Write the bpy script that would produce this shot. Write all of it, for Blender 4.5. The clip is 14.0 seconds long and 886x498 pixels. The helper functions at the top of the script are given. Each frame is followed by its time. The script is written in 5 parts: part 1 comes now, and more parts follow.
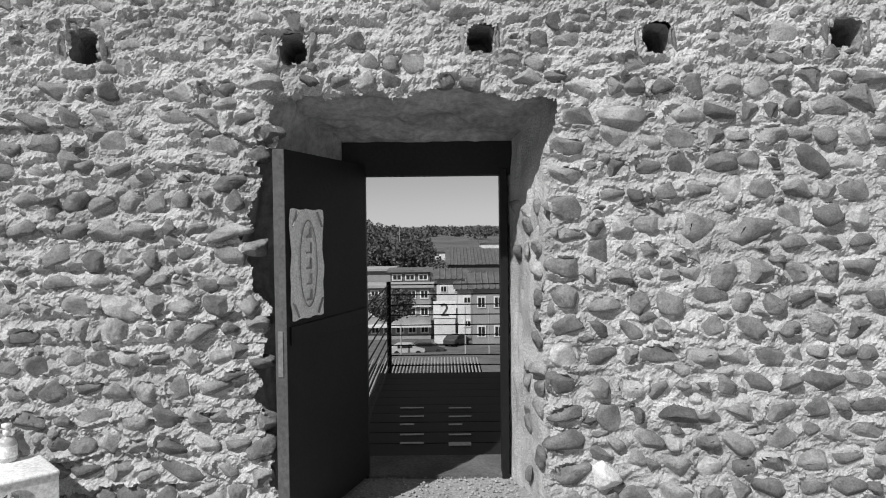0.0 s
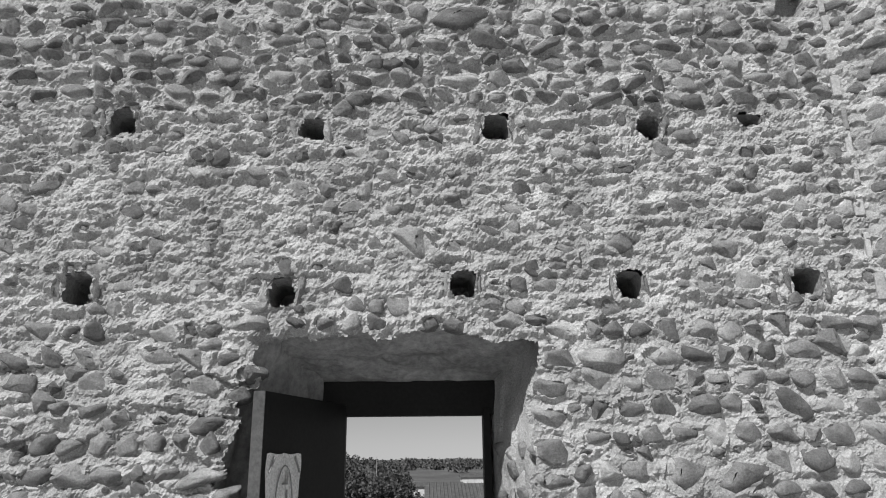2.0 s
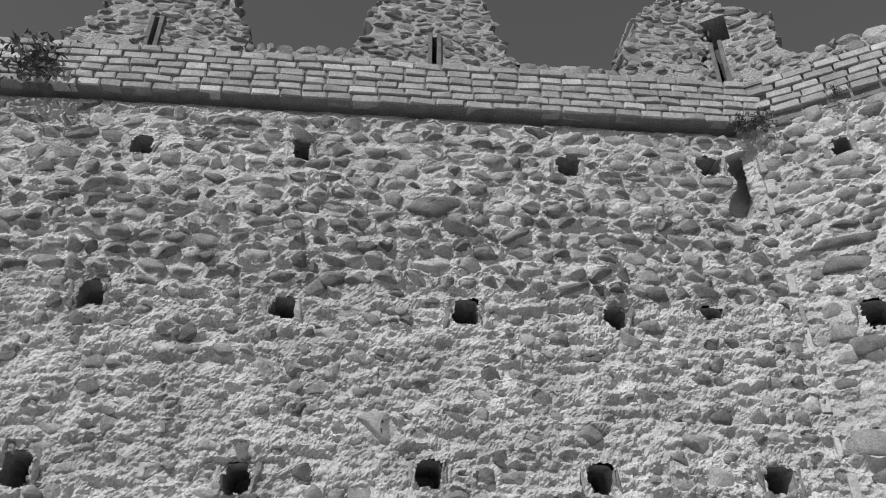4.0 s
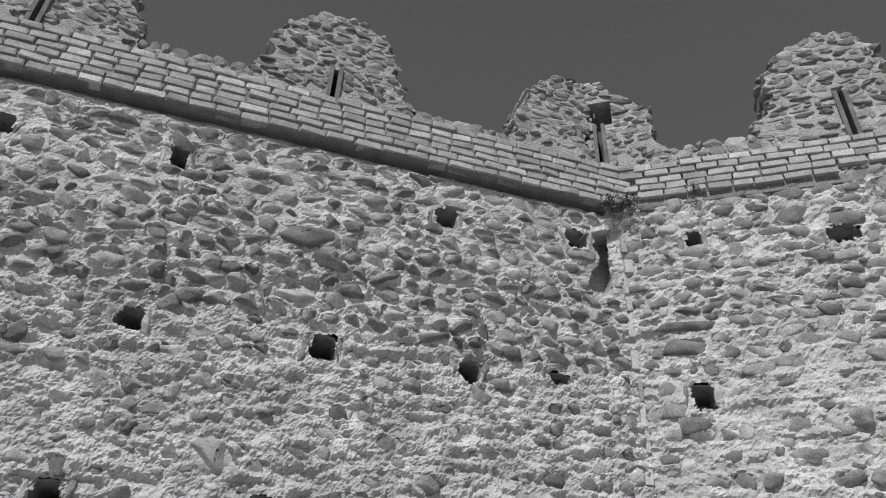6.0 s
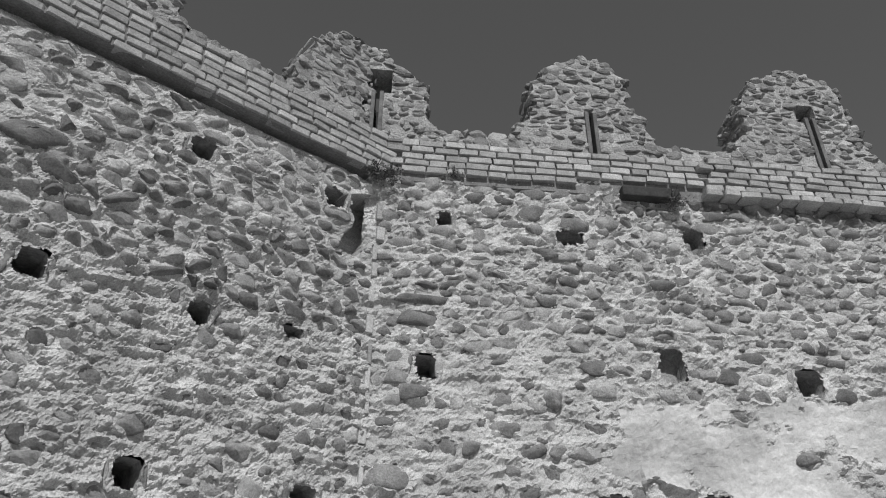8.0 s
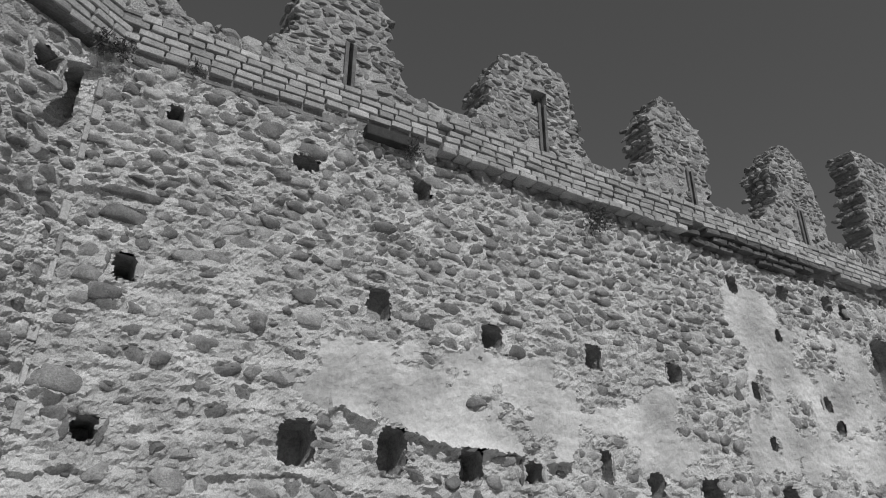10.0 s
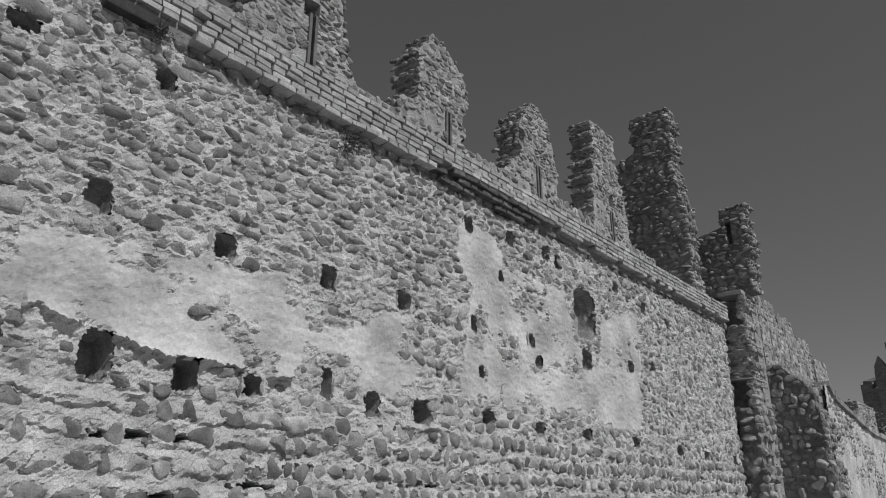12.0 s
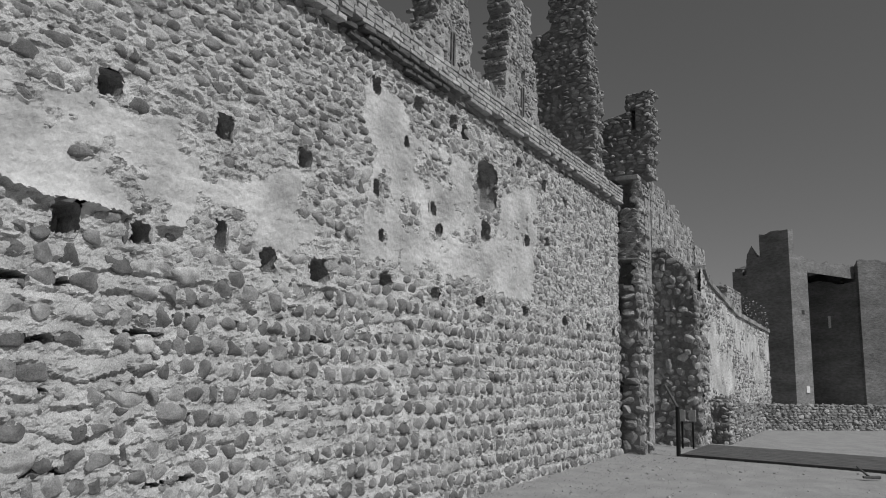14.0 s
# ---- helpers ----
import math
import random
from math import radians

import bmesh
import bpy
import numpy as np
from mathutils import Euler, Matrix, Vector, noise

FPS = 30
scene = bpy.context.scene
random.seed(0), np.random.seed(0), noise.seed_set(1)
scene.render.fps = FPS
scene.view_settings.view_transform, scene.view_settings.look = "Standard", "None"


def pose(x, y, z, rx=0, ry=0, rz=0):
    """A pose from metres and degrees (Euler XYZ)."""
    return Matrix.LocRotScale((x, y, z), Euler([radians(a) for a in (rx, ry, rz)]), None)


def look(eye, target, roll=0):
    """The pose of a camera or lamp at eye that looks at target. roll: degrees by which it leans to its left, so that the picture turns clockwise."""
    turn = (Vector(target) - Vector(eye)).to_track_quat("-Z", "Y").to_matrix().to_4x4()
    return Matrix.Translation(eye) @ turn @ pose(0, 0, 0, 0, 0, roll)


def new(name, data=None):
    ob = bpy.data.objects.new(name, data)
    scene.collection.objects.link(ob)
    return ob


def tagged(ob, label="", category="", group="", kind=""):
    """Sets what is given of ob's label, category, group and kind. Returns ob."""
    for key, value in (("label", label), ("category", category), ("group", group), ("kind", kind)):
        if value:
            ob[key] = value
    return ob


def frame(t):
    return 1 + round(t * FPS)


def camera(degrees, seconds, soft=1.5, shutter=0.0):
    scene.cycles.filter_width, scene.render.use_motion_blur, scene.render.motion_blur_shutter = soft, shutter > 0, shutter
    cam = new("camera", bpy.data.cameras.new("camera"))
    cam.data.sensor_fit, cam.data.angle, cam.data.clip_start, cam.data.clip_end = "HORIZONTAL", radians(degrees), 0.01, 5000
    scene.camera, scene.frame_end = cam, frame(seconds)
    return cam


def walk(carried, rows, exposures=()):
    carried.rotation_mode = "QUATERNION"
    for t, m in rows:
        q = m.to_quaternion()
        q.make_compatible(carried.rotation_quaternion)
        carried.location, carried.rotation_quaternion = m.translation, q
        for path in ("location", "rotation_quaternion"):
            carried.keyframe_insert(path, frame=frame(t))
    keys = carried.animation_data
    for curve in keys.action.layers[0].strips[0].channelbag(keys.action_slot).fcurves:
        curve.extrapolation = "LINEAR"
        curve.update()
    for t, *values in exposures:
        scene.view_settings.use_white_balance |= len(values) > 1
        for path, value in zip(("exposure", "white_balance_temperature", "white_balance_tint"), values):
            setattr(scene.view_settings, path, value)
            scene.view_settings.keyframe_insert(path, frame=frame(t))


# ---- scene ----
cam = camera(63.62, 14.0, soft=1.05)
# seconds, place, pitch, roll, yaw
PATH = [
    (0.0, -0.077, 0.096, 1.653, -1.57, 0.67, 0.01),
    (0.5, -0.077, 0.096, 1.666, 3.87, 0.76, -0.46),
    (1.0, -0.075, 0.090, 1.678, 8.87, 0.73, -0.72),
    (1.5, -0.077, 0.081, 1.691, 12.97, 0.66, -0.90),
    (2.0, -0.095, 0.066, 1.720, 16.60, 0.61, -1.58),
    (2.5, -0.104, 0.062, 1.750, 19.70, 0.27, -2.28),
    (3.0, -0.114, 0.049, 1.781, 23.79, 0.07, -3.41),
    (3.2, -0.112, 0.044, 1.784, 25.28, -0.06, -3.82),
    (5.3, -0.106, 0.047, 1.793, 34.08, -1.61, -9.59),
    (5.5, -0.090, 0.041, 1.777, 34.06, -2.17, -11.42),
    (6.0, -0.057, 0.012, 1.791, 33.68, -2.22, -17.38),
    (6.5, -0.054, 0.028, 1.793, 34.22, -2.45, -23.19),
    (7.0, -0.040, 0.035, 1.786, 33.60, -1.95, -28.72),
    (7.2, -0.028, 0.033, 1.781, 32.96, -1.59, -30.69),
    (9.3, -0.001, 0.083, 1.788, 27.46, -0.30, -54.29),
    (9.5, 0.009, 0.074, 1.792, 26.86, -0.20, -56.67),
    (10.0, 0.024, 0.067, 1.785, 25.62, -0.24, -63.43),
    (10.5, 0.052, 0.024, 1.777, 24.33, -0.20, -68.74),
    (11.0, 0.072, -0.003, 1.783, 22.82, -0.25, -74.48),
    (11.5, 0.096, -0.028, 1.771, 21.34, -0.04, -79.41),
    (12.0, 0.122, -0.051, 1.763, 19.54, 0.06, -83.88),
    (12.5, 0.153, -0.054, 1.741, 17.81, 0.17, -87.25),
    (13.0, 0.187, -0.060, 1.712, 15.88, 0.31, -89.64),
    (13.5, 0.208, -0.063, 1.686, 13.13, -0.27, -90.78),
    (14.0, 0.189, -0.093, 1.676, 9.53, -1.54, -91.98),
]
walk(cam, [(t, pose(x, y, z, 90 + p, r, w)) for t, x, y, z, p, r, w in PATH],
     exposures=[(0.0, 0.47), (3.2, 0.31), (7.2, 0.27), (9.3, -0.11), (14.0, -0.18)])

# ---- light ----
SUN_EL, SUN_AZ = 47, 37          # height, and turn to the left of straight behind
SUN_DIR = Vector((-math.sin(radians(SUN_AZ)) * math.cos(radians(SUN_EL)), -math.cos(radians(SUN_AZ)) * math.cos(radians(SUN_EL)), math.sin(radians(SUN_EL))))
world = bpy.data.worlds.new("sky")
scene.world = world
world.use_nodes = True
wn, wl = world.node_tree.nodes, world.node_tree.links
sky = wn.new("ShaderNodeTexSky")
sky.sky_type, sky.sun_disc, sky.sun_elevation, sky.sun_rotation = "NISHITA", False, radians(SUN_EL), radians(180 + SUN_AZ)
sky.air_density, sky.dust_density, sky.ozone_density = 1.0, 0.15, 1.0
red = wn.new("ShaderNodeSeparateColor")   # red-filter black and white film
wl.new(sky.outputs[0], red.inputs[0])
tone = wn.new("ShaderNodeMath")         # the film's softer answer to the bright horizon
tone.operation = "POWER"
tone.inputs[1].default_value = 0.68
wl.new(red.outputs[0], tone.inputs[0])
wl.new(tone.outputs[0], wn["Background"].inputs[0])
wn["Background"].inputs[1].default_value = 0.088
sun = new("sun", bpy.data.lights.new("sun", "SUN"))
sun.data.energy, sun.data.angle, sun.data.color = 3.2, radians(0.55), (1, 1, 1)
sun.matrix_world = look(SUN_DIR * 60, (0, 0, 0))

# ---- materials ----


def material(name, low, high, scale=6.0, fine=60.0, rough=0.9, bump=0.3, dist=0.01, spread=0.0, metal=0.0, island=False, stain=0.25, light=0.0, grain=0.35, flat=1.0, gritty=0.0):
    """Grey stone-like surface: two scales of colour noise, fine relief, and a shade of its own for each piece."""
    m = bpy.data.materials.new(name)
    m.use_nodes = True
    n, l = m.node_tree.nodes, m.node_tree.links
    b = n["Principled BSDF"]
    b.inputs["Roughness"].default_value, b.inputs["Metallic"].default_value = rough, metal
    b.inputs["Specular IOR Level"].default_value = 0.25
    co = n.new("ShaderNodeNewGeometry")
    big = n.new("ShaderNodeTexNoise")
    big.inputs["Scale"].default_value, big.inputs["Detail"].default_value = scale, 5
    small = n.new("ShaderNodeTexNoise")
    small.inputs["Scale"].default_value, small.inputs["Detail"].default_value, small.inputs["Roughness"].default_value = fine, 6, 0.7
    at = co.outputs["Position"]
    if flat != 1.0:                          # lies in courses
        lay = n.new("ShaderNodeMapping")
        lay.inputs["Scale"].default_value = (1, 1, flat)
        l.new(at, lay.inputs["Vector"])
        at = lay.outputs[0]
    l.new(at, big.inputs["Vector"])
    l.new(at, small.inputs["Vector"])
    ramp = n.new("ShaderNodeMapRange")
    ramp.inputs["From Min"].default_value, ramp.inputs["From Max"].default_value = 0.5 - stain, 0.5 + stain
    ramp.inputs["To Min"].default_value, ramp.inputs["To Max"].default_value = low, high
    l.new(big.outputs["Fac"], ramp.inputs["Value"])
    speck = n.new("ShaderNodeMapRange")
    speck.inputs["From Min"].default_value, speck.inputs["From Max"].default_value = 0.3, 0.7
    speck.inputs["To Min"].default_value, speck.inputs["To Max"].default_value = 1 - grain, 1 + grain
    l.new(small.outputs["Fac"], speck.inputs["Value"])
    both = n.new("ShaderNodeMath")
    both.operation = "MULTIPLY"
    l.new(ramp.outputs[0], both.inputs[0])
    l.new(speck.outputs[0], both.inputs[1])
    mix = n.new("ShaderNodeMix")
    mix.inputs[0].default_value = 0.7
    l.new(big.outputs["Fac"], mix.inputs[2])
    l.new(small.outputs["Fac"], mix.inputs[3])
    relief = mix.outputs[0]
    if gritty:                               # small gravel that shows in the mortar
        grit = n.new("ShaderNodeTexVoronoi")
        grit.inputs["Scale"].default_value = gritty
        l.new(at, grit.inputs["Vector"])
        pile = n.new("ShaderNodeMath")
        pile.operation = "MULTIPLY_ADD"
        pile.inputs[1].default_value = -0.5
        l.new(grit.outputs["Distance"], pile.inputs[0])
        l.new(relief, pile.inputs[2])
        relief = pile.outputs[0]
    out = both.outputs[0]
    if spread:
        if island:
            rnd = co.outputs["Random Per Island"]
        else:
            rnd = n.new("ShaderNodeObjectInfo").outputs["Random"]
        curve = n.new("ShaderNodeValToRGB")
        e = curve.color_ramp.elements
        e[0].position, e[0].color = 0.0, (1 - spread, 1 - spread, 1 - spread, 1)
        e[1].position, e[1].color = 1.0, (1 + light, 1 + light, 1 + light, 1)
        k = e.new(0.86)
        k.color = (1 + spread, 1 + spread, 1 + spread, 1)
        l.new(rnd, curve.inputs[0])
        mul = n.new("ShaderNodeMath")
        mul.operation = "MULTIPLY"
        l.new(out, mul.inputs[0])
        l.new(curve.outputs[0], mul.inputs[1])
        out = mul.outputs[0]
    l.new(out, b.inputs["Base Color"])
    if bump:
        bp = n.new("ShaderNodeBump")
        bp.inputs["Strength"].default_value, bp.inputs["Distance"].default_value = bump, dist
        l.new(relief, bp.inputs["Height"])
        l.new(bp.outputs[0], b.inputs["Normal"])
    return m


def plain(name, grey, rough=0.6, metal=0.0):
    return material(name, grey * 0.85, grey * 1.15, 3.0, 40.0, rough, 0.12, 0.004, metal=metal)


STONE = material("cobble_stone", 0.15, 0.32, 9, 75, 0.85, 0.9, 0.018, spread=0.36, light=1.1, stain=.2)
STONE_I = material("cobble_stone_joined", 0.15, 0.32, 9, 75, 0.85, 0.9, 0.018, spread=0.36, island=True, light=1.1, stain=.2)
RUIN = material("rubble_stone", 0.17, 0.36, 9, 60, 0.9, 0.9, 0.02, spread=0.35, light=0.8)
RUIN_I = material("rubble_stone_joined", 0.17, 0.36, 9, 60, 0.9, 0.9, 0.02, spread=0.35, island=True, light=0.8)
MORTAR = material("lime_mortar", 0.34, 0.6, 4, 100, 0.95, 0.75, 0.015, stain=0.2, grain=0.36, gritty=52)
RUIN_MORTAR = material("grey_mortar", 0.28, 0.47, 4, 70, 0.95, 0.9, 0.025, stain=0.2, grain=0.4, gritty=40)
PLASTER = material("old_plaster", 0.32, 0.66, 1.7, 26, 0.9, 0.6, 0.014, stain=0.2, grain=0.2)
WHITE_STONE = material("white_stone", 0.6, 0.78, 9, 60, 0.85, 0.5, 0.01)
# shade inside the holes and the niche, put into a grey below the mortar's
RECESS_SHADE = material("hole_lining", 0.2, 0.42, 9, 50, 0.95, 0.8, 0.03)
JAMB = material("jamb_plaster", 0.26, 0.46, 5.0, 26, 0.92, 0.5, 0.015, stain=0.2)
BRICK = material("old_brick", 0.27, 0.4, 12, 70, 0.9, 0.4, 0.008, spread=0.22, light=0.5)
BRICK_I = material("old_brick_joined", 0.27, 0.4, 12, 70, 0.9, 0.4, 0.008, spread=0.22, island=True, light=0.5)
# weathered brick, darkened further with the shadow under the band
BRICK_DARK = material("weathered_shadowed_brick", 0.07, 0.15, 12, 70, 0.9, 0.4, 0.008, spread=0.3, light=0.4)
# brick joints; shade under the band and between rough stones is put in too
JOINT = material("joint_and_gap_shade", 0.15, 0.24, 10, 60, 0.95, 0.4, 0.01)
GRAVEL = material("gravel", 0.27, 0.37, 2.0, 45, 0.95, 0.6, 0.012, stain=0.25, grain=0.4)
PEBBLE = material("pebbles", 0.26, 0.42, 10, 70, 0.9, 0.3, 0.01, spread=0.3, island=True)
STEEL = plain("dark_steel", 0.013, 0.6, 0.0)
STEEL_EDGE = plain("paler_steel", 0.1, 0.5, 0.0)
ZINC = plain("zinc_plate", 0.4, 0.35, 0.8)
TIMBER = material("weathered_timber", 0.09, 0.2, 8, 60, 0.85, 0.5, 0.01)
TIMBER_DARK = material("dark_timber", 0.03, 0.07, 8, 60, 0.9, 0.5, 0.01)
PAPER = material("paper", 0.74, 0.88, 12, 80, 0.8, 0.25, 0.006)
INK = plain("grey_ink", 0.07, 0.8)
FADED = plain("faded_ink", 0.33, 0.8)
PLASTIC = plain("white_plastic", 0.86, 0.4)
CLEAR = plain("translucent_bottle", 0.5, 0.25)
LEAF = material("foliage", 0.06, 0.13, 0.5, 20, 0.8, 0.2, 0.02, spread=0.45, island=True, light=0.6)
BARK = material("bark", 0.06, 0.14, 6, 40, 0.9, 0.6, 0.02)
SHADE_LEAF = material("dry_plant", 0.05, 0.13, 5, 30, 0.85, 0.2, 0.01, spread=0.3, island=True, light=0.4)
RENDER_PALE = material("pale_render", 0.55, 0.75, 0.6, 9, 0.9, 0.1, 0.01)
RENDER_MID = material("grey_render", 0.24, 0.34, 0.6, 9, 0.9, 0.1, 0.01)
RENDER_DARK = material("dark_render", 0.09, 0.15, 0.6, 9, 0.9, 0.1, 0.01)
ROOF_TILE = material("roof_tile", 0.08, 0.16, 1.0, 12, 0.9, 0.4, 0.03, spread=0.2, island=True, light=0.2)
ROOF_FLAT = material("flat_roof", 0.3, 0.42, 0.7, 9, 0.9, 0.2, 0.02)
GLASS = plain("dark_window", 0.03, 0.12)
PAINT_WHITE = plain("white_paint", 0.75, 0.5)
PAINT_DARK = plain("car_paint_dark", 0.06, 0.3)
PAINT_SILVER = plain("car_paint_silver", 0.45, 0.3)
RUBBER = plain("rubber", 0.02, 0.8)
ASPHALT = material("asphalt", 0.1, 0.18, 0.5, 10, 0.9, 0.2, 0.01)
SILL = material("dark_sill", 0.09, 0.17, 4, 40, 0.85, 0.5, 0.01)
DECK = material("deck_board", 0.08, 0.14, 3, 40, 0.8, 0.4, 0.006)
TOWER_BRICK = material("tower_masonry", 0.14, 0.28, 0.7, 5.0, 0.95, 0.7, 0.05, stain=0.25, grain=0.38, flat=2.6)
LAND = material("grass_land", 0.07, 0.2, 0.03, 0.6, 0.95, 0.3, 0.1)

# ---- mesh helpers ----


def fast_mesh(name, verts, quads, mats=(), index=None, smooth=True):
    """A mesh from arrays: n x 3 places and faces of three or four corners."""
    verts, quads = np.asarray(verts, np.float32), np.asarray(quads, np.int32)
    k = quads.shape[1]
    me = bpy.data.meshes.new(name)
    me.vertices.add(len(verts))
    me.vertices.foreach_set("co", verts.ravel())
    me.loops.add(quads.size)
    me.loops.foreach_set("vertex_index", quads.ravel())
    me.polygons.add(len(quads))
    me.polygons.foreach_set("loop_start", np.arange(0, quads.size, k, dtype=np.int32))
    me.polygons.foreach_set("use_smooth", np.full(len(quads), smooth))
    for m in mats:
        me.materials.append(m)
    if index is not None:
        me.polygons.foreach_set("material_index", np.asarray(index, np.int32))
    me.update(calc_edges=True)
    return me


def bm_box(bm, x0, y0, z0, x1, y1, z1, bevel=0.0):
    made = bmesh.ops.create_cube(bm, size=1)["verts"]
    for v in made:
        v.co = ((x0 + x1) / 2 + v.co.x * (x1 - x0), (y0 + y1) / 2 + v.co.y * (y1 - y0), (z0 + z1) / 2 + v.co.z * (z1 - z0))
    if bevel:
        edges = list({e for v in made for e in v.link_edges})
        bmesh.ops.bevel(bm, geom=edges, offset=bevel, segments=2, affect="EDGES", profile=0.6)
    return made


def bm_rod(bm, a, b, r0, r1=None, seg=8):
    a, b = Vector(a), Vector(b)
    m = Matrix.Translation((a + b) / 2) @ (b - a).to_track_quat("Z", "Y").to_matrix().to_4x4()
    bmesh.ops.create_cone(bm, cap_ends=True, segments=seg, radius1=r0, radius2=r0 if r1 is None else r1, depth=(b - a).length, matrix=m)


def part(name, bm, mat, parent=None, label="", smooth=False):
    """Links a bmesh as one mesh object under a thing or a part."""
    me = bpy.data.meshes.new(name)
    bm.to_mesh(me)
    bm.free()
    me.materials.append(mat)
    if smooth:
        me.polygons.foreach_set("use_smooth", np.full(len(me.polygons), True))
    ob = new(name, me)
    ob.parent = parent
    if label:
        ob["label"] = label
    return ob


def box_part(name, dims, mat, parent=None, label="", bevel=0.004):
    bm = bmesh.new()
    bm_box(bm, *dims, bevel=bevel)
    return part(name, bm, mat, parent, label)


def thing(name, m, label, category, group="", kind=""):
    ob = new(name)
    ob.matrix_world = m
    ob.empty_display_size = 0.2
    return tagged(ob, label, category, group, kind)


def lattice(x, z, sx, sz, seed):
    """Smooth value noise, -1 to 1, over cells of sx by sz."""
    rng = np.random.RandomState(seed)
    table = rng.rand(256, 256) * 2 - 1
    u, v = x / sx + 1000, z / sz + 1000
    i, j = np.floor(u).astype(int), np.floor(v).astype(int)
    fu, fv = u - i, v - j
    fu, fv = fu * fu * (3 - 2 * fu), fv * fv * (3 - 2 * fv)
    g = lambda a, b: table[(i + a) % 256, (j + b) % 256]
    return (g(0, 0) * (1 - fu) + g(1, 0) * fu) * (1 - fv) + (g(0, 1) * (1 - fu) + g(1, 1) * fu) * fv


def pebble_mesh(seed, seg, rings, sharp=(5, 12)):
    """A worn stone that bulges towards -y: a rounded polygon of uneven sides with a flattish, split face. Unit half sizes."""
    rng = np.random.RandomState(seed)
    th = np.arange(seg) * 2 * math.pi / seg
    sides = rng.randint(4, 8)
    turn = rng.uniform(0, 6.28)
    p = rng.uniform(*sharp)
    r = np.zeros(seg)
    for k in range(sides):
        a = turn + (k + rng.uniform(-.28, .28)) * 2 * math.pi / sides
        r += np.maximum(0, np.cos(th - a) / rng.uniform(.74, 1.0)) ** p
    r = np.minimum(r ** (-1 / p), 1.25)
    r *= 1.06 / r.mean()
    tip = rng.uniform(-0.25, 0.25, 2)
    slope = rng.uniform(-0.3, 0.3, 2)
    vs = []
    for k, y in rings:
        c, s = np.cos(th) * r * k, np.sin(th) * r * k
        sink = (1 - k)
        vs.append(np.stack([c + tip[0] * sink, y + (c * slope[0] + s * slope[1]) * (y < 0) + rng.normal(0, 0.045, seg), s + tip[1] * sink], 1))
    vs.append([[tip[0], rings[-1][1] * 1.03, tip[1]]])
    vs = np.concatenate(vs)
    for _ in range(rng.randint(3, 8)):           # flat, split faces
        n = np.array([rng.normal(0, .8), -rng.uniform(.35, 1.1), rng.normal(0, .8)])
        n /= np.linalg.norm(n)
        over = np.maximum(0, vs @ n - rng.uniform(.55, .88))
        vs = vs - over[:, None] * n
    tris = []
    for j in range(len(rings) - 1):
        for i in range(seg):
            a, b, c, d = j * seg + i, j * seg + (i + 1) % seg, (j + 1) * seg + (i + 1) % seg, (j + 1) * seg + i
            tris += [(a, b, c), (a, c, d)]
    j = (len(rings) - 1) * seg
    tris += [(j + i, j + (i + 1) % seg, len(vs) - 1) for i in range(seg)]
    return vs, np.array(tris)


NEAR_RINGS = ((1.0, 0.5), (1.02, -0.15), (0.96, -0.5), (0.84, -0.76), (0.62, -0.93), (0.32, -1.0))
MID_RINGS = ((1.0, 0.5), (1.0, -0.25), (0.9, -0.66), (0.55, -0.95))
FAR_RINGS = ((1.0, 0.5), (0.98, -0.4), (0.72, -0.88))
NEAR_SHAPES = [pebble_mesh(50 + i, 18, NEAR_RINGS) for i in range(26)]
MID_SHAPES = [pebble_mesh(150 + i, 12, MID_RINGS) for i in range(24)]
FAR_SHAPES = [pebble_mesh(90 + i, 9, FAR_RINGS) for i in range(16)]
NEAR_MESHES = [fast_mesh("stone", v, t, (STONE,)) for v, t in NEAR_SHAPES]
SLAB_SHAPES = [pebble_mesh(290 + i, 10, FAR_RINGS, (6, 14)) for i in range(18)]
RUIN_MESHES = [fast_mesh("stone", v, t, (RUIN,), smooth=False) for v, t in SLAB_SHAPES]


def place(x, y, z, w, d, h, tilt, turn=0.0):
    return pose(x, y, z, 0, tilt, turn) @ Matrix.Diagonal((w / 2, d, h / 2, 1))


def joined(name, shapes, mats, mat, parent, smooth=True):
    """All the given stones as one mesh of kind stuff."""
    vs, ts, base = [], [], 0
    for i, m in enumerate(mats):
        v, t = shapes[i % len(shapes)]
        a = np.array(m)
        vs.append(v @ a[:3, :3].T + a[:3, 3])
        ts.append(t + base)
        base += len(v)
    if not vs:
        return None
    ob = new(name, fast_mesh(name, np.concatenate(vs), np.concatenate(ts), (mat,), smooth=smooth))
    ob.parent = parent
    return tagged(ob, kind="stuff")


def pieces(name, meshes, mats, parent):
    for i, m in enumerate(mats):
        ob = new(name, meshes[i % len(meshes)])
        ob.parent = parent
        ob.matrix_parent_inverse = Matrix()
        ob.matrix_basis = m


# ---- the plan ----
D = 4.085                                   # wall with the doorway, along x
CX = 2.574                                  # where the second wall meets it
TURN = 33.17
MA = Matrix.Translation((0, D, 0))
MB = pose(CX, D, 0, 0, 0, -TURN)
BAND0, BAND1 = 5.31, 5.73                   # brick band at the top of both walls

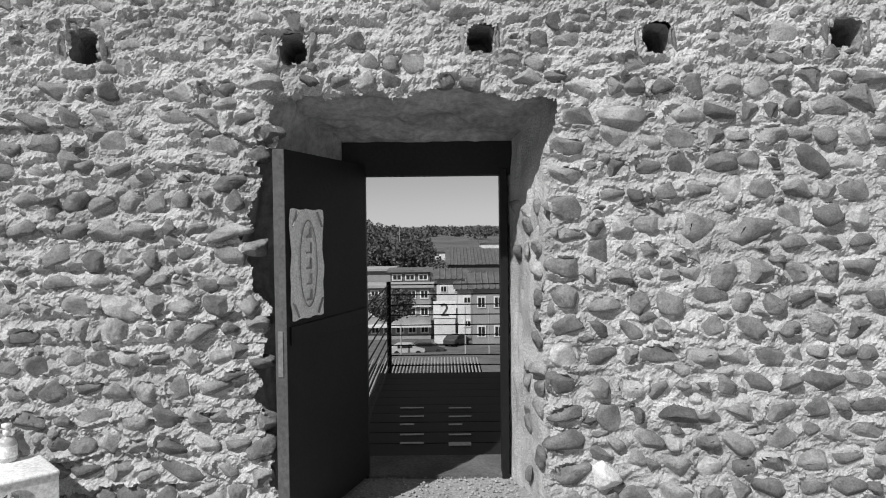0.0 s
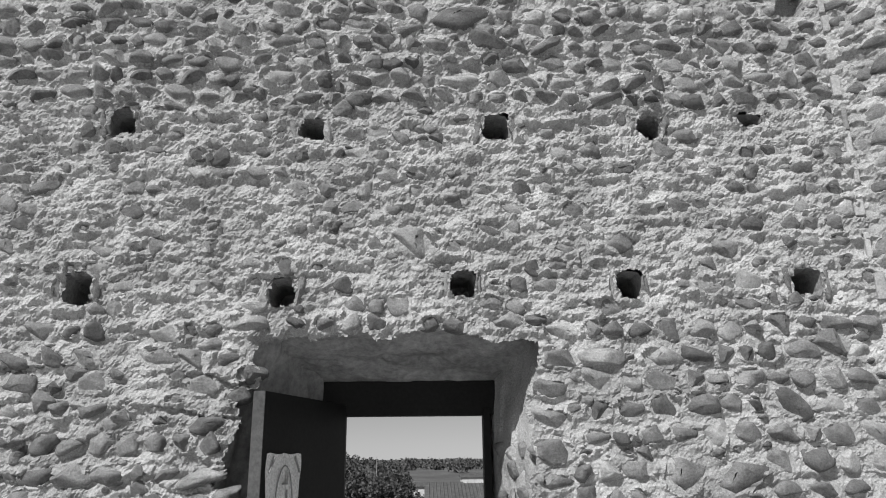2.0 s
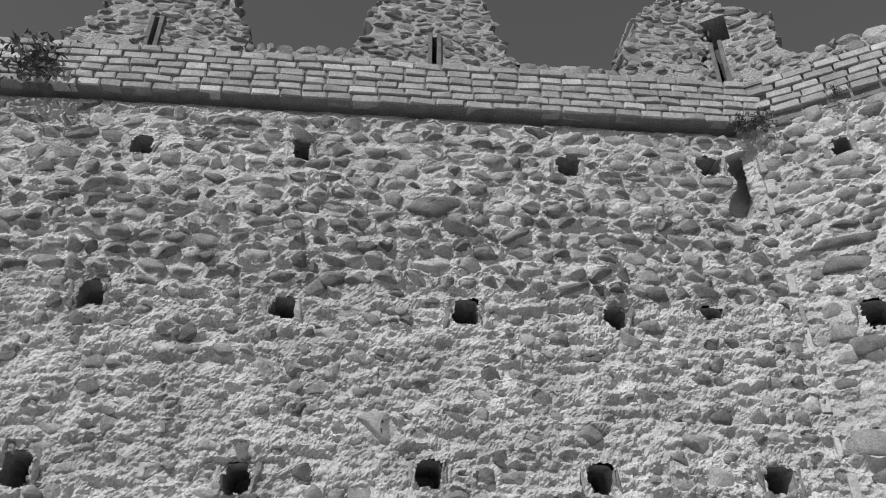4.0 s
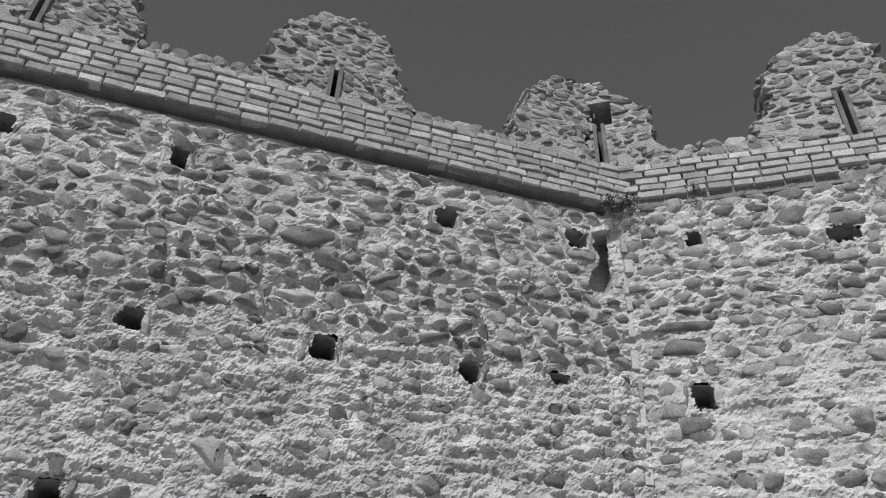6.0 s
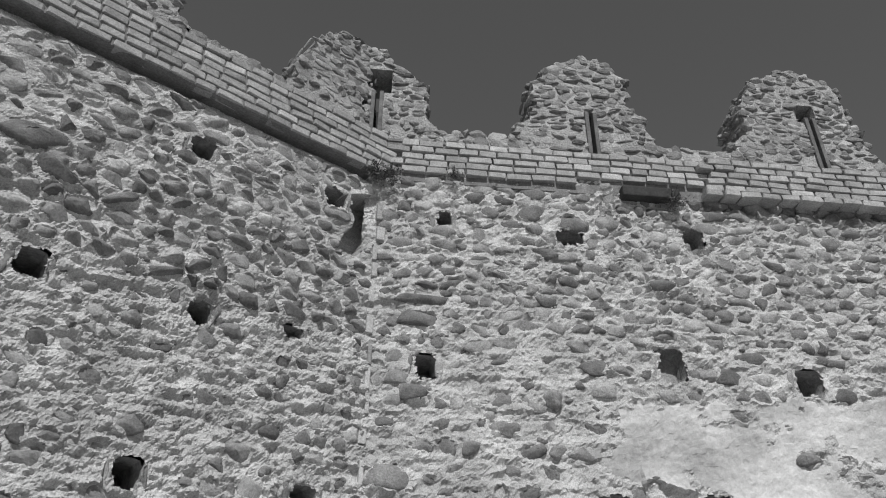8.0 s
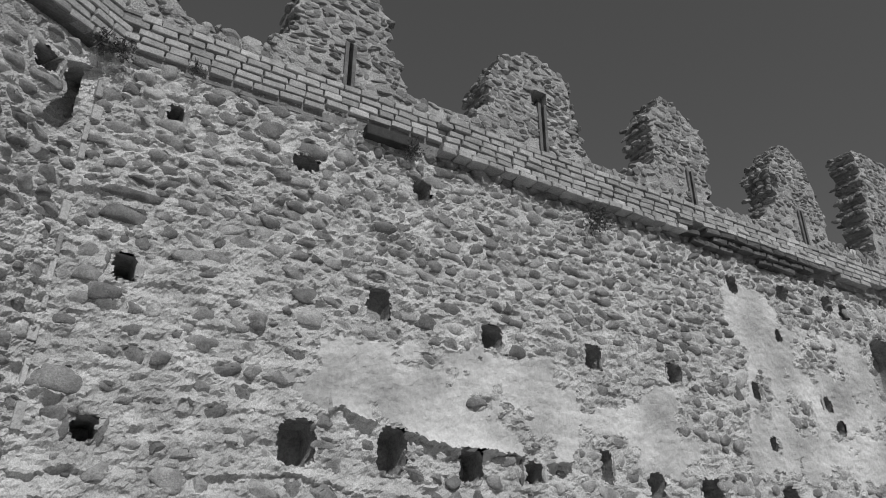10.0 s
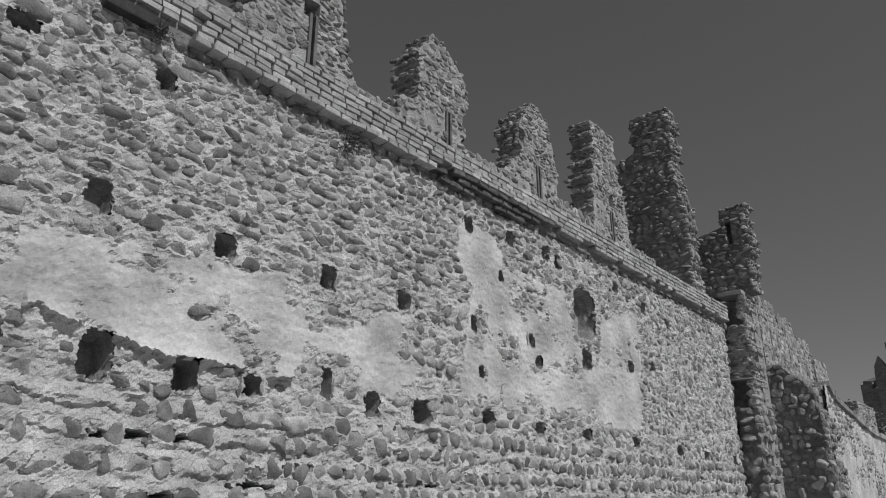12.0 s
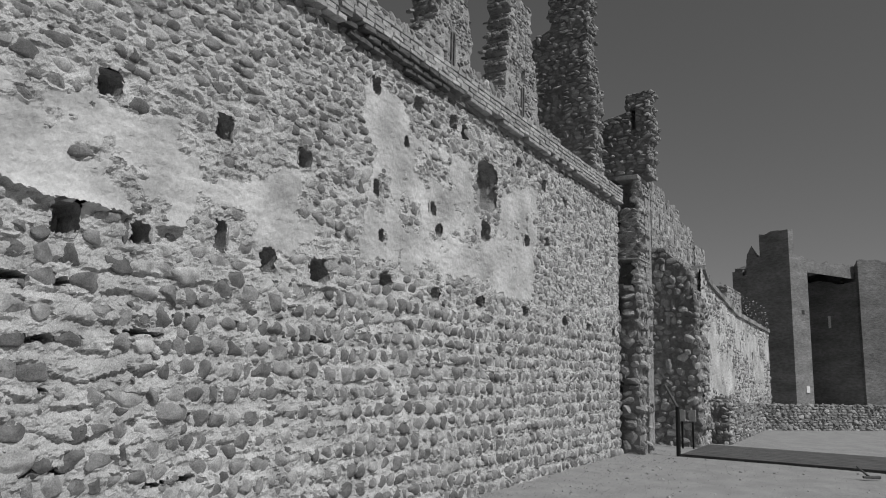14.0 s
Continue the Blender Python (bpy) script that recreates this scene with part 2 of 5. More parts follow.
# holes for beams: place along the wall, height, width, height of the hole
HOLES_A = [(-1.86, 4.87, .15, .16), (-.78, 4.9, .14, .16), (1.11, 4.88, .17, .18), (2.17, 4.95, .18, .16),
           (-1.93, 3.73, .16, .17), (-.77, 3.68, .15, .15), (.36, 3.69, .16, .18), (1.32, 3.7, .15, .15), (1.95, 3.76, .15, .07),
           (-2.06, 2.68, .16, .18), (-.9, 2.66, .15, .15), (.14, 2.7, .14, .15), (1.11, 2.69, .15, .16), (2.17, 2.71, .17, .17)]
HOLES_B = [(.52, 4.96, .13, .17), (.4, 3.69, .15, .18), (2.24, 3.79, .2, .27), (2.6, 4.92, .17, .2), (3.3, 3.71, .21, .2), (4.4, 3.71, .2, .24),
           (5.45, 3.71, .2, .19), (6.64, 3.69, .13, .18), (7.86, 3.69, .14, .18), (10.73, 3.76, .2, .2), (6.75, 3.15, .12, .16), (.37, 2.64, .15, .15)]
HOLES_B2 = [(1.68, 2.69, .28, .3), (2.39, 2.69, .24, .32), (3.08, 2.64, .22, .24), (3.68, 2.64, .18, .17), (4.45, 2.74, .12, .28), (5.02, 2.63, .2, .23),
            (5.75, 2.62, .28, .26), (6.89, 2.65, .24, .15), (7.96, 2.62, .2, .16), (9.16, 2.62, .24, .16), (10.68, 2.6, .24, .17), (12.4, 2.57, .26, .18),
            (13.6, 2.54, .26, .18), (15.1, 2.52, .2, .2), (9.3, 3.66, .3, .3), (1.54, 4.86, .22, .12)]
HOLES_B3 = [(6.56, 4.9, .18, .2), (7.45, 4.97, .2, .2), (8.3, 5.0, .2, .22), (8.62, 4.95, .2, .2), (9.32, 4.34, .62, .76), (11.58, 3.89, .18, .18), (12.4, 4.75, .2, .2),
            (10.4, 4.98, .2, .2), (11.4, 4.85, .2, .22), (7.2, 4.4, .12, .14), (8.0, 3.45, .16, .16)]

# stones that stand out: place along the wall, height, width, height, lean
BIG_A = [(1.31, 1.63, .23, .22, -20), (1.6, 1.61, .35, .19, -18), (2.25, 2.35, .22, .17, 0), (1.25, 2.27, .24, .14, 0), (-1.27, 1.93, .22, .11, 0),
         (.14, 4.5, .42, .17, 0), (-.15, 2.96, .27, .18, 20), (.06, 3.24, .13, .07, 0), (1.06, 2.95, .17, .14, 0), (1.72, 2.9, .19, .14, 0), (-1.0, 4.05, .22, .14, 0)]
BIG_B = [(.38, 4.23, .36, .14, 4), (.38, 4.06, .36, .14, 4), (2.27, 4.46, .26, .13, 0), (1.32, 3.5, .2, .14, 0), (.31, 3.5, .26, .12, 4), (.2, 2.9, .36, .17, 4),
         (1.27, 5.07, .3, .14, -12), (1.57, 5.0, .28, .16, 8), (1.87, 5.02, .26, .16, 0), (4.15, 2.38, .3, .16, 0), (4.5, 2.3, .2, .18, 0), (4.8, 2.29, .22, .18, 0), (5.15, 2.26, .24, .2, 0),
         (2.4, 1.36, .28, .2, 0), (2.9, 1.0, .3, .2, 0), (4.1, 1.26, .32, .2, 0)]


def door_edge(z):
    """Left and right edge of the doorway in the wall's face at the height z."""
    left = np.interp(z, [0, .41, .9, 1.21, 1.5, 1.9, 2.4], [-1.06, -1.06, -1.12, -1.06, -1.18, -1.1, -.99])
    right = np.interp(z, [0, .4, 1.4, 1.98, 2.4], [.5, .49, .48, .5, .57])
    return left, right


DOOR_TOP = 2.41


def inside(x, z, points):
    """Which of the places lie in the polygon."""
    res = np.zeros(np.shape(x), bool)
    for (x0, z0), (x1, z1) in zip(points, points[1:] + points[:1]):
        if z0 != z1:
            res ^= ((z0 > z) != (z1 > z)) & (x < (x1 - x0) * (z - z0) / (z1 - z0) + x0)
    return res


# old plaster: outline, and how much of it has fallen off
PATCHES = [([(1.75, 3.1), (1.72, 3.36), (2.19, 3.48), (3.19, 3.56), (4.15, 3.49), (4.24, 3.16), (4.15, 2.79), (3.64, 2.74), (3.02, 2.74), (2.64, 2.8), (2.27, 2.87), (1.92, 2.93)], -.8),
           ([(1.45, 3.05), (1.5, 3.45), (2.0, 3.5), (2.0, 2.95)], .1),
           ([(4.2, 3.2), (4.84, 3.4), (4.95, 2.8), (4.3, 2.8)], .15), ([(4.84, 3.4), (5.32, 3.55), (5.6, 3.3), (5.6, 2.9), (5.23, 2.75), (4.89, 2.75)], -.55),
           ([(6.45, 4.84), (7.01, 4.93), (7.22, 4.61), (7.22, 3.96), (7.19, 3.08), (7.12, 2.95), (6.48, 2.85), (6.46, 3.44), (6.6, 3.98), (6.42, 4.42)], -.7),
           ([(7.2, 3.29), (8.55, 3.38), (9.66, 3.6), (9.93, 4.39), (11.2, 4.72), (11.1, 3.7), (10.86, 2.79), (10.05, 2.78), (9.21, 2.97), (7.92, 2.78), (7.95, 3.0), (7.2, 2.87)], -.95),
           ([(7.15, 4.61), (8.19, 4.61), (8.9, 4.52), (8.93, 3.89), (9.68, 3.68), (7.2, 3.22)], -.02)]
LEDGE = ((1.94, 2.42, 2.87, 3.26, 3.7, 4.17), (2.93, 2.86, 2.76, 2.77, 2.71, 2.77))   # broken lower edge of the plaster
RECESS_A = [(2.24, 5.02), (2.62, 5.15), (2.57, 4.8), (2.42, 4.52), (2.22, 4.52), (2.36, 4.82)]


class Wall:
    """Rubble face: rows of stones set in a rough bed of mortar, with beam holes."""

    def __init__(self, x0, x1, z0, z1, step, holes, seed):
        self.x0, self.x1, self.z0, self.z1, self.step, self.seed = x0, x1, z0, z1, step, seed
        self.holes = holes
        self.nx, self.nz = int((x1 - x0) / step) + 1, int((z1 - z0) / step) + 1
        self.X, self.Z = np.meshgrid(x0 + np.arange(self.nx) * step, z0 + np.arange(self.nz) * step, indexing="ij")
        self.wx = self.X + 0.018 * lattice(self.X, self.Z, .06, .06, seed + 1)
        self.wz = self.Z + 0.018 * lattice(self.X, self.Z, .06, .06, seed + 2)
        self.hole = np.zeros(self.X.shape, bool)
        for x, z, w, h in holes:
            rnd = (np.abs((self.wx - x) / (w / 2)) ** 4 + np.abs((self.wz - z) / (h / 2)) ** 4) < 1
            self.hole |= rnd
        self.taken = self.hole.copy()
        self.body = np.zeros(self.X.shape, bool)
        self.prouds = np.zeros(self.X.shape)
        self.stones = []

    def index(self, x, z):
        return int((x - self.x0) / self.step), int((z - self.z0) / self.step)

    def try_stone(self, x, z, w, h, tilt, proud, force=False):
        r = max(w, h) / 2 + self.step
        i0, j0 = self.index(x - r, z - r)
        i1, j1 = self.index(x + r, z + r)
        i0, j0 = max(i0, 0), max(j0, 0)
        if i1 <= i0 or j1 <= j0:
            return False
        X, Z = self.X[i0:i1 + 1, j0:j1 + 1] - x, self.Z[i0:i1 + 1, j0:j1 + 1] - z
        c, s = math.cos(radians(tilt)), math.sin(radians(tilt))
        q = ((X * c - Z * s) / (w / 2)) ** 2 + ((X * s + Z * c) / (h / 2)) ** 2 < 1
        t = self.taken[i0:i1 + 1, j0:j1 + 1]
        if not force and (q & t).sum() > 0.15 * q.sum() + 1:
            return False
        t |= q
        self.body[i0:i1 + 1, j0:j1 + 1] |= q
        pr = self.prouds[i0:i1 + 1, j0:j1 + 1]
        pr[q] = np.maximum(pr[q], proud)
        self.stones.append((x, z, w, h, tilt, proud))
        return True

    def courses(self, region, rng):
        """region(x, z) gives course height, widths, share of places filled, how proud, lean."""
        z = self.z0 + 0.04
        while z < self.z1:
            ch = region((self.x0 + self.x1) / 2, z)[0]
            x = self.x0 + rng.uniform(0, .1)
            while x < self.x1:
                wob = 0.035 * float(lattice(np.array(x), np.array(z), .7, .5, self.seed + 7))
                c, wmin, wmax, fill, proud, lean = region(x, z)
                w = rng.uniform(wmin, wmax)
                if rng.random() < 0.08:
                    w *= 1.3
                even = lean < 0                  # laid cobbles in even rows
                h = c * rng.uniform(.7, .92) if even else min(c * rng.uniform(.72, 1.06), w * rng.uniform(.6, 1.1))
                if rng.random() < fill:
                    tilt = rng.gauss(6, 11) if even else rng.gauss(0, 9 if lean < 20 else 20) + (lean if rng.random() < .5 else 0)
                    jig = .012 if lean < 20 else .045
                    self.try_stone(x + w / 2, z + c / 2 + wob + rng.uniform(-jig, jig), w, h, tilt, proud * rng.uniform(.55, 1.25))
                x += w + rng.uniform(0, .02)
            z += ch
        # smaller stones, then chips, between the courses
        for _ in range(int((self.x1 - self.x0) * (self.z1 - self.z0) * 70)):
            x, z = rng.uniform(self.x0, self.x1), rng.uniform(self.z0, self.z1)
            c, wmin, wmax, fill, proud, lean = region(x, z)
            if fill > .8:
                w = rng.uniform(.08, .15)
                self.try_stone(x, z, w, w * rng.uniform(.5, .85), rng.gauss(0, 14), .8 * proud * rng.uniform(.6, 1.2))
        for _ in range(int((self.x1 - self.x0) * (self.z1 - self.z0) * 60)):
            x, z = rng.uniform(self.x0, self.x1), rng.uniform(self.z0, self.z1)
            c, wmin, wmax, fill, proud, lean = region(x, z)
            if fill > 0.05 and rng.random() < 0.1 + fill * .4:
                w = rng.uniform(.035, .1)
                self.try_stone(x, z, w, w * rng.uniform(.5, .9), rng.gauss(0, 14), .6 * proud * rng.uniform(.6, 1.2))

    def sheet(self, name, m, rough, plaster=None, lift=None, gap=None, deep=None, under=0.0, ledge=None):
        X, Z, sd = self.X, self.Z, self.seed
        h = 0.01 * lattice(X, Z, .5, .35, sd + 11) + 0.019 * lattice(X, Z, .16, .045, sd + 12) + 0.012 * lattice(X, Z, .065, .036, sd + 13)
        h += 0.012 * lattice(X, Z, .03, .024, sd + 14) + .005 * (np.random.RandomState(sd).rand(*X.shape) - .5) * 2
        h = h * rough(X, Z) + .004
        lap = self.prouds.copy()                 # mortar drawn up round each stone
        for _ in range(3):
            fall = lap * math.exp(-self.step / .022)
            for ax in (0, 1):
                for k in (1, -1):
                    lap = np.maximum(lap, np.roll(fall, k, ax))
        lap *= np.clip(.2 + .45 * lattice(X, Z, .19, .15, sd + 22) + .3 * lattice(X, Z, .05, .05, sd + 23), 0, .7)
        heart = self.body.copy()
        for ax in (0, 1):
            for k in (1, -1):
                heart &= np.roll(self.body, k, ax)
        h = np.where(heart, .3 * h + .28 * self.prouds - .004, h + lap)
        if ledge is not None:                    # mortar ledges that overhang the course below
            ph = (Z + .085 * lattice(X, Z, .55, .4, sd + 18) + .035 * lattice(X, Z, .14, .1, sd + 19)) / .2
            h = h + ledge(X, Z) * (.45 - ph % 1.0) * np.clip(.6 + lattice(X, Z, .6, .19, sd + 20), 0, 1.3) * np.where(self.body, .45, 1.0)
        h = h - under * np.clip((Z - BAND0 + .075) / .02, 0, 1) * ((X > 2.75) | (self.seed == 21))
        index = np.zeros(X.shape, int)
        if plaster is not None:
            pl = plaster(self.wx, self.wz) & ~self.body
            soft = 0.006 * lattice(X, Z, .25, .2, sd + 15) + 0.005 * lattice(X, Z, .09, .05, sd + 16) + .22 * h
            h = np.where(pl, soft + lift(X, Z), h)
            index = pl.astype(int)
        if deep is not None:
            h = np.where(deep(self.wx, self.wz) & ~self.body, -.26 + h, h)
        jit = np.random.RandomState(sd + 5).uniform(-.42, .42, (2,) + X.shape) * self.step
        v = np.stack([X + jit[0], -h, Z + jit[1]], -1).reshape(-1, 3)
        i = np.arange(self.nx * self.nz).reshape(self.nx, self.nz)
        q = np.stack([i[:-1, :-1], i[1:, :-1], i[1:, 1:], i[:-1, 1:]], -1).reshape(-1, 4)
        keep = ~self.hole[:-1, :-1].reshape(-1)
        if gap is not None:
            keep &= ~gap(self.wx, self.wz)[:-1, :-1].reshape(-1)
        used = np.zeros(len(v), bool)
        used[q[keep].ravel()] = True
        ren = np.cumsum(used) - 1
        ob = new(name, fast_mesh(name, v[used], ren[q[keep]], (MORTAR, PLASTER), index[:-1, :-1].reshape(-1)[keep], smooth=False))
        ob.matrix_world = m
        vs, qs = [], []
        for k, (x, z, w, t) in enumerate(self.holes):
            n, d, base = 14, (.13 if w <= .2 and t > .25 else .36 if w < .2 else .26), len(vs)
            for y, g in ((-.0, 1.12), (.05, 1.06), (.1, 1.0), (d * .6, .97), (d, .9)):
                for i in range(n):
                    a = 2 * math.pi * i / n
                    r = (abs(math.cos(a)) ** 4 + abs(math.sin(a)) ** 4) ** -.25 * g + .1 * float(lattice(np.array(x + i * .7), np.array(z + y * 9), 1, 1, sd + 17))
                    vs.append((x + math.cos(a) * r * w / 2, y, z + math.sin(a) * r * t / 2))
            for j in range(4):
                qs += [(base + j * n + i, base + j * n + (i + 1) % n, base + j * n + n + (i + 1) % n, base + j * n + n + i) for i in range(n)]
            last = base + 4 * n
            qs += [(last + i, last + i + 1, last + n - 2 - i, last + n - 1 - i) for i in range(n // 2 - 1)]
        # lining toned darker than the mortar to carry the shade in the holes
        lining = new("hole_lining", fast_mesh("hole_lining", vs, qs, (RECESS_SHADE,), smooth=False))
        lining.parent = ob
        return ob

    def matrices(self):
        return [place(x, .004, z, w, p, h, t) for x, z, w, h, t, p in self.stones]


def split(mats, centre, count=300):
    """The stones nearest a place of the plan, and the rest."""
    order = sorted(range(len(mats)), key=lambda i: (mats[i].translation - Vector(centre)).length)
    return [mats[i] for i in order[:count]], [mats[i] for i in order[count:]]


# ---- ground ----


def ground():
    xs = np.unique(np.concatenate([np.linspace(-6, 40, 125), np.linspace(-120, 120, 61), -np.geomspace(120, 3500, 24), np.geomspace(120, 3500, 24)]))
    ys = np.unique(np.concatenate([np.linspace(-22, 12, 116), np.linspace(12, 260, 80), -np.geomspace(22, 3500, 24), np.geomspace(260, 4500, 26)]))
    X, Y = np.meshgrid(xs, ys, indexing="ij")
    slope = np.interp(Y, [5.4, 7.0, 9, 16, 60, 95, 230, 420, 900, 4500], [0, -1.6, -3.0, -5, -12, -13.5, -11.6, -4.5, 4.5, 4.5])
    Z = slope + 0.012 * lattice(X, Y, .8, .8, 5) * (Y < 6) + np.where(Y > 200, 1.2 * lattice(X, Y, 90, 60, 6), 0)
    Z += np.where((Y > 160) & (Y < 480), 7.0 * np.exp(-((X + 45) / 40) ** 2 - ((Y - 270) / 90) ** 2), 0)
    v = np.stack([X, Y, Z], -1).reshape(-1, 3)
    i = np.arange(v.shape[0]).reshape(X.shape)
    q = np.stack([i[:-1, :-1], i[1:, :-1], i[1:, 1:], i[:-1, 1:]], -1).reshape(-1, 4)
    idx = (Y[:-1, :-1] > 6.2).astype(int).reshape(-1)
    ob = new("ground", fast_mesh("ground", v, q, (GRAVEL, LAND), idx))
    return tagged(ob, "pale gravel courtyard and the sloping land beyond", "ground", kind="structure")


GROUND = ground()

# ---- the wall with the doorway ----
rng = random.Random(4)


def region_a(x, z):
    if z > 4.5:
        return .125, .1, .23, .99, .045, 0
    if z > 3.8:
        return .125, .09, .21, .98, .06, 8
    if z > 3.25:
        return .12, .06, .15, .48, .032, 0
    if z > 2.4:
        return .12, .06, .17, .4, .03, 0
    if x < -1.0 and z > 1.2:
        return .14, .09, .21, .88, .05, 0
    return .152, .1, .215, .98, .058, 14


wall_a = Wall(-4.2, CX + .12, -.1, BAND0 + .06, .0108, HOLES_A, 21)
l_a, r_a = door_edge(wall_a.Z)
wall_a.taken |= (wall_a.X > l_a - .03) & (wall_a.X < r_a + .03) & (wall_a.Z < DOOR_TOP + .02)
wall_a.taken |= inside(wall_a.X, wall_a.Z, RECESS_A)
wall_a.taken |= wall_a.X > CX
wall_a.taken |= wall_a.Z > BAND0 - .06
for x, z, w, h, t in BIG_A:
    wall_a.try_stone(x, z, w, h, t, .055, True)
wall_a.try_stone(.81, .26, .2, .16, 8, .07, True)     # the white boulder stands here
wall_a.stones.pop()
# stones that overhang the shaded side of the doorway
for x, z, w, h in [(-1.14, 1.15, 0.15, 0.1), (-1.13, 0.92, 0.16, 0.09), (-1.15, 0.82, 0.15, 0.1), (-1.13, 0.71, 0.16, 0.13), (-1.11, 0.59, 0.13, 0.1), (-1.13, 0.44, 0.17, 0.17), (-1.14, 0.27, 0.17, 0.13), (-1.1, 1.23, 0.12, 0.09), (-1.13, 1.37, 0.14, 0.1), (-1.15, 1.56, 0.14, 0.1), (-1.13, 1.73, 0.15, 0.1), (-1.11, 1.91, 0.15, 0.1), (-1.12, 2.08, 0.16, 0.1), (-1.06, 2.2, 0.16, 0.1)]:
    wall_a.try_stone(x + .02, z, w, h, rng.gauss(0, 7), .06, rng.random() < .7)
# rim stones beside the doorway
for k in range(15):
    z = .12 + k * .165
    lft, rgt = door_edge(z)
    w, h = rng.uniform(.16, .26), rng.uniform(.1, .145)
    wall_a.try_stone(float(rgt) + w / 2 + .01, z, w, h, rng.gauss(0, 6), .06)
    w = rng.uniform(.14, .24)
    wall_a.try_stone(float(lft) - w / 2 + .02, z + .05, w, h, rng.gauss(0, 6), .06)
for k in range(11):
    wall_a.try_stone(-.95 + k * .15, DOOR_TOP + rng.uniform(.04, .09), rng.uniform(.11, .17), rng.uniform(.08, .12), rng.gauss(0, 10), .06)
# dressed cheeks of the beam holes
for x, z, w, h in HOLES_A[:14]:
    for s in (-1, 1):
        wall_a.try_stone(x + s * (w / 2 + .028), z, .05, h * 1.15, rng.gauss(0, 5), .022, True)
wall_a.courses(region_a, rng)


def gap_a(x, z):
    lft, rgt = door_edge(z)
    jag = .05 * lattice(x, z, .16, .12, 77) + .03 * lattice(x, z, .05, .04, 79)
    return (x > lft + jag) & (x < rgt + .4 * jag) & (z < DOOR_TOP + .05 * lattice(x, z, .15, .2, 78))


WALL_A = wall_a.sheet("wall_north", MA, lambda x, z: np.where(z > 4.5, .5, np.where(z > 3.8, .8, np.where(z > 2.4, 1.1, np.where(x > .4, .65, .9)))), gap=gap_a, deep=lambda x, z: inside(x, z, RECESS_A), under=.07,
                      ledge=lambda x, z: np.where(z > 2.4, .01, np.where(x < 0, .042, .014)))
tagged(WALL_A, "rough cobble and mortar wall with a doorway and beam holes", "wall", kind="structure")
near, rest = split(wall_a.matrices(), (.4, 0, 1.6))
joined("stonework", NEAR_SHAPES, rest, STONE_I, WALL_A)
NEAR_A = near


def solid(name, dims, mat, m, label):
    bm = bmesh.new()
    bm_box(bm, *dims)
    ob = part(name, bm, mat)
    ob.matrix_world = m
    return tagged(ob, label, "wall", kind="structure")


solid("wall_north_core_1", (-4.2, .66, -.3, -1.26, .95, BAND1 - .01), MORTAR, MA, "core of the rubble wall")
solid("wall_north_core_2", (.64, .66, -.3, CX + .25, .95, BAND1 - .01), MORTAR, MA, "core of the rubble wall")
solid("wall_north_core_3", (-1.26, .66, 2.52, .64, .95, BAND1 - .01), MORTAR, MA, "core of the rubble wall above the doorway")


def ruled(name, a, b, mat, label, rough=.012, n=60, seed=3):
    """A rough plastered surface between two edges, each a function of 0..1."""
    u, v = np.meshgrid(np.linspace(0, 1, n), np.linspace(0, 1, n), indexing="ij")
    A = np.array([a(t) for t in np.linspace(0, 1, n)])[:, None, :]
    B = np.array([b(t) for t in np.linspace(0, 1, n)])[:, None, :]
    P = A * (1 - v[..., None]) + B * v[..., None]
    nrm = np.cross((B - A)[:, 0, :], np.gradient(A[:, 0, :], axis=0))
    nrm /= np.linalg.norm(nrm, axis=1)[:, None] + 1e-9
    d = rough * (lattice(u, v, .12, .2, seed) + .6 * lattice(u, v, .05, .07, seed + 1)) * np.clip((1 - v) * 6, 0, 1)
    P = P + nrm[:, None, :] * d[..., None]
    i = np.arange(n * n).reshape(n, n)
    q = np.stack([i[:-1, :-1], i[1:, :-1], i[1:, 1:], i[:-1, 1:]], -1).reshape(-1, 4)
    ob = new(name, fast_mesh(name, P.reshape(-1, 3), q, (mat,)))
    return tagged(ob, label, "wall", kind="structure")


FRAME_Y = 4.8
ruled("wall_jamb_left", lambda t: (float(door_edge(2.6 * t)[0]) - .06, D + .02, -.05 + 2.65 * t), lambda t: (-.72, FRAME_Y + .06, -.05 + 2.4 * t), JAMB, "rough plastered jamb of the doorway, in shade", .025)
ruled("wall_jamb_right", lambda t: (float(door_edge(2.6 * t)[1]) + .05, D + .02, -.05 + 2.65 * t), lambda t: (.35, FRAME_Y + .06, -.05 + 2.4 * t), MORTAR, "splayed plastered jamb of the doorway", .018)
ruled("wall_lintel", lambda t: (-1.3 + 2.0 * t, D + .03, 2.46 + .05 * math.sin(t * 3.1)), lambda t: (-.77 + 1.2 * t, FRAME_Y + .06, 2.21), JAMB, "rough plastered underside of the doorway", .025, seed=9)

# stones that turn the corner into the lit jamb
corner = []
for k in range(13):
    z = .16 + k * .135
    rgt = float(door_edge(z)[1])
    for j in range(4):
        if rng.random() < (.95, .75, .6, .4)[j]:
            corner.append(pose((rgt + .05) * (1 - (.06 + j * .17) / .745) + .35 * (.06 + j * .17) / .745, .06 + j * .17 + rng.uniform(-.02, .02), z + rng.uniform(-.03, .03), rng.gauss(0, 8), 0, -88 + rng.uniform(-10, 16)) @ Matrix.Diagonal((rng.uniform(.055, .085), .026, rng.uniform(.045, .064), 1)))
joined("jamb_stonework", NEAR_SHAPES, corner, STONE_I, WALL_A)
white = new("white_stone", fast_mesh("white_stone", *NEAR_SHAPES[9], (WHITE_STONE,)))
white.parent = WALL_A
white.matrix_basis = place(.81, -.01, .26, .19, .07, .15, 8)
white["label"] = "bright white boulder set in the wall"

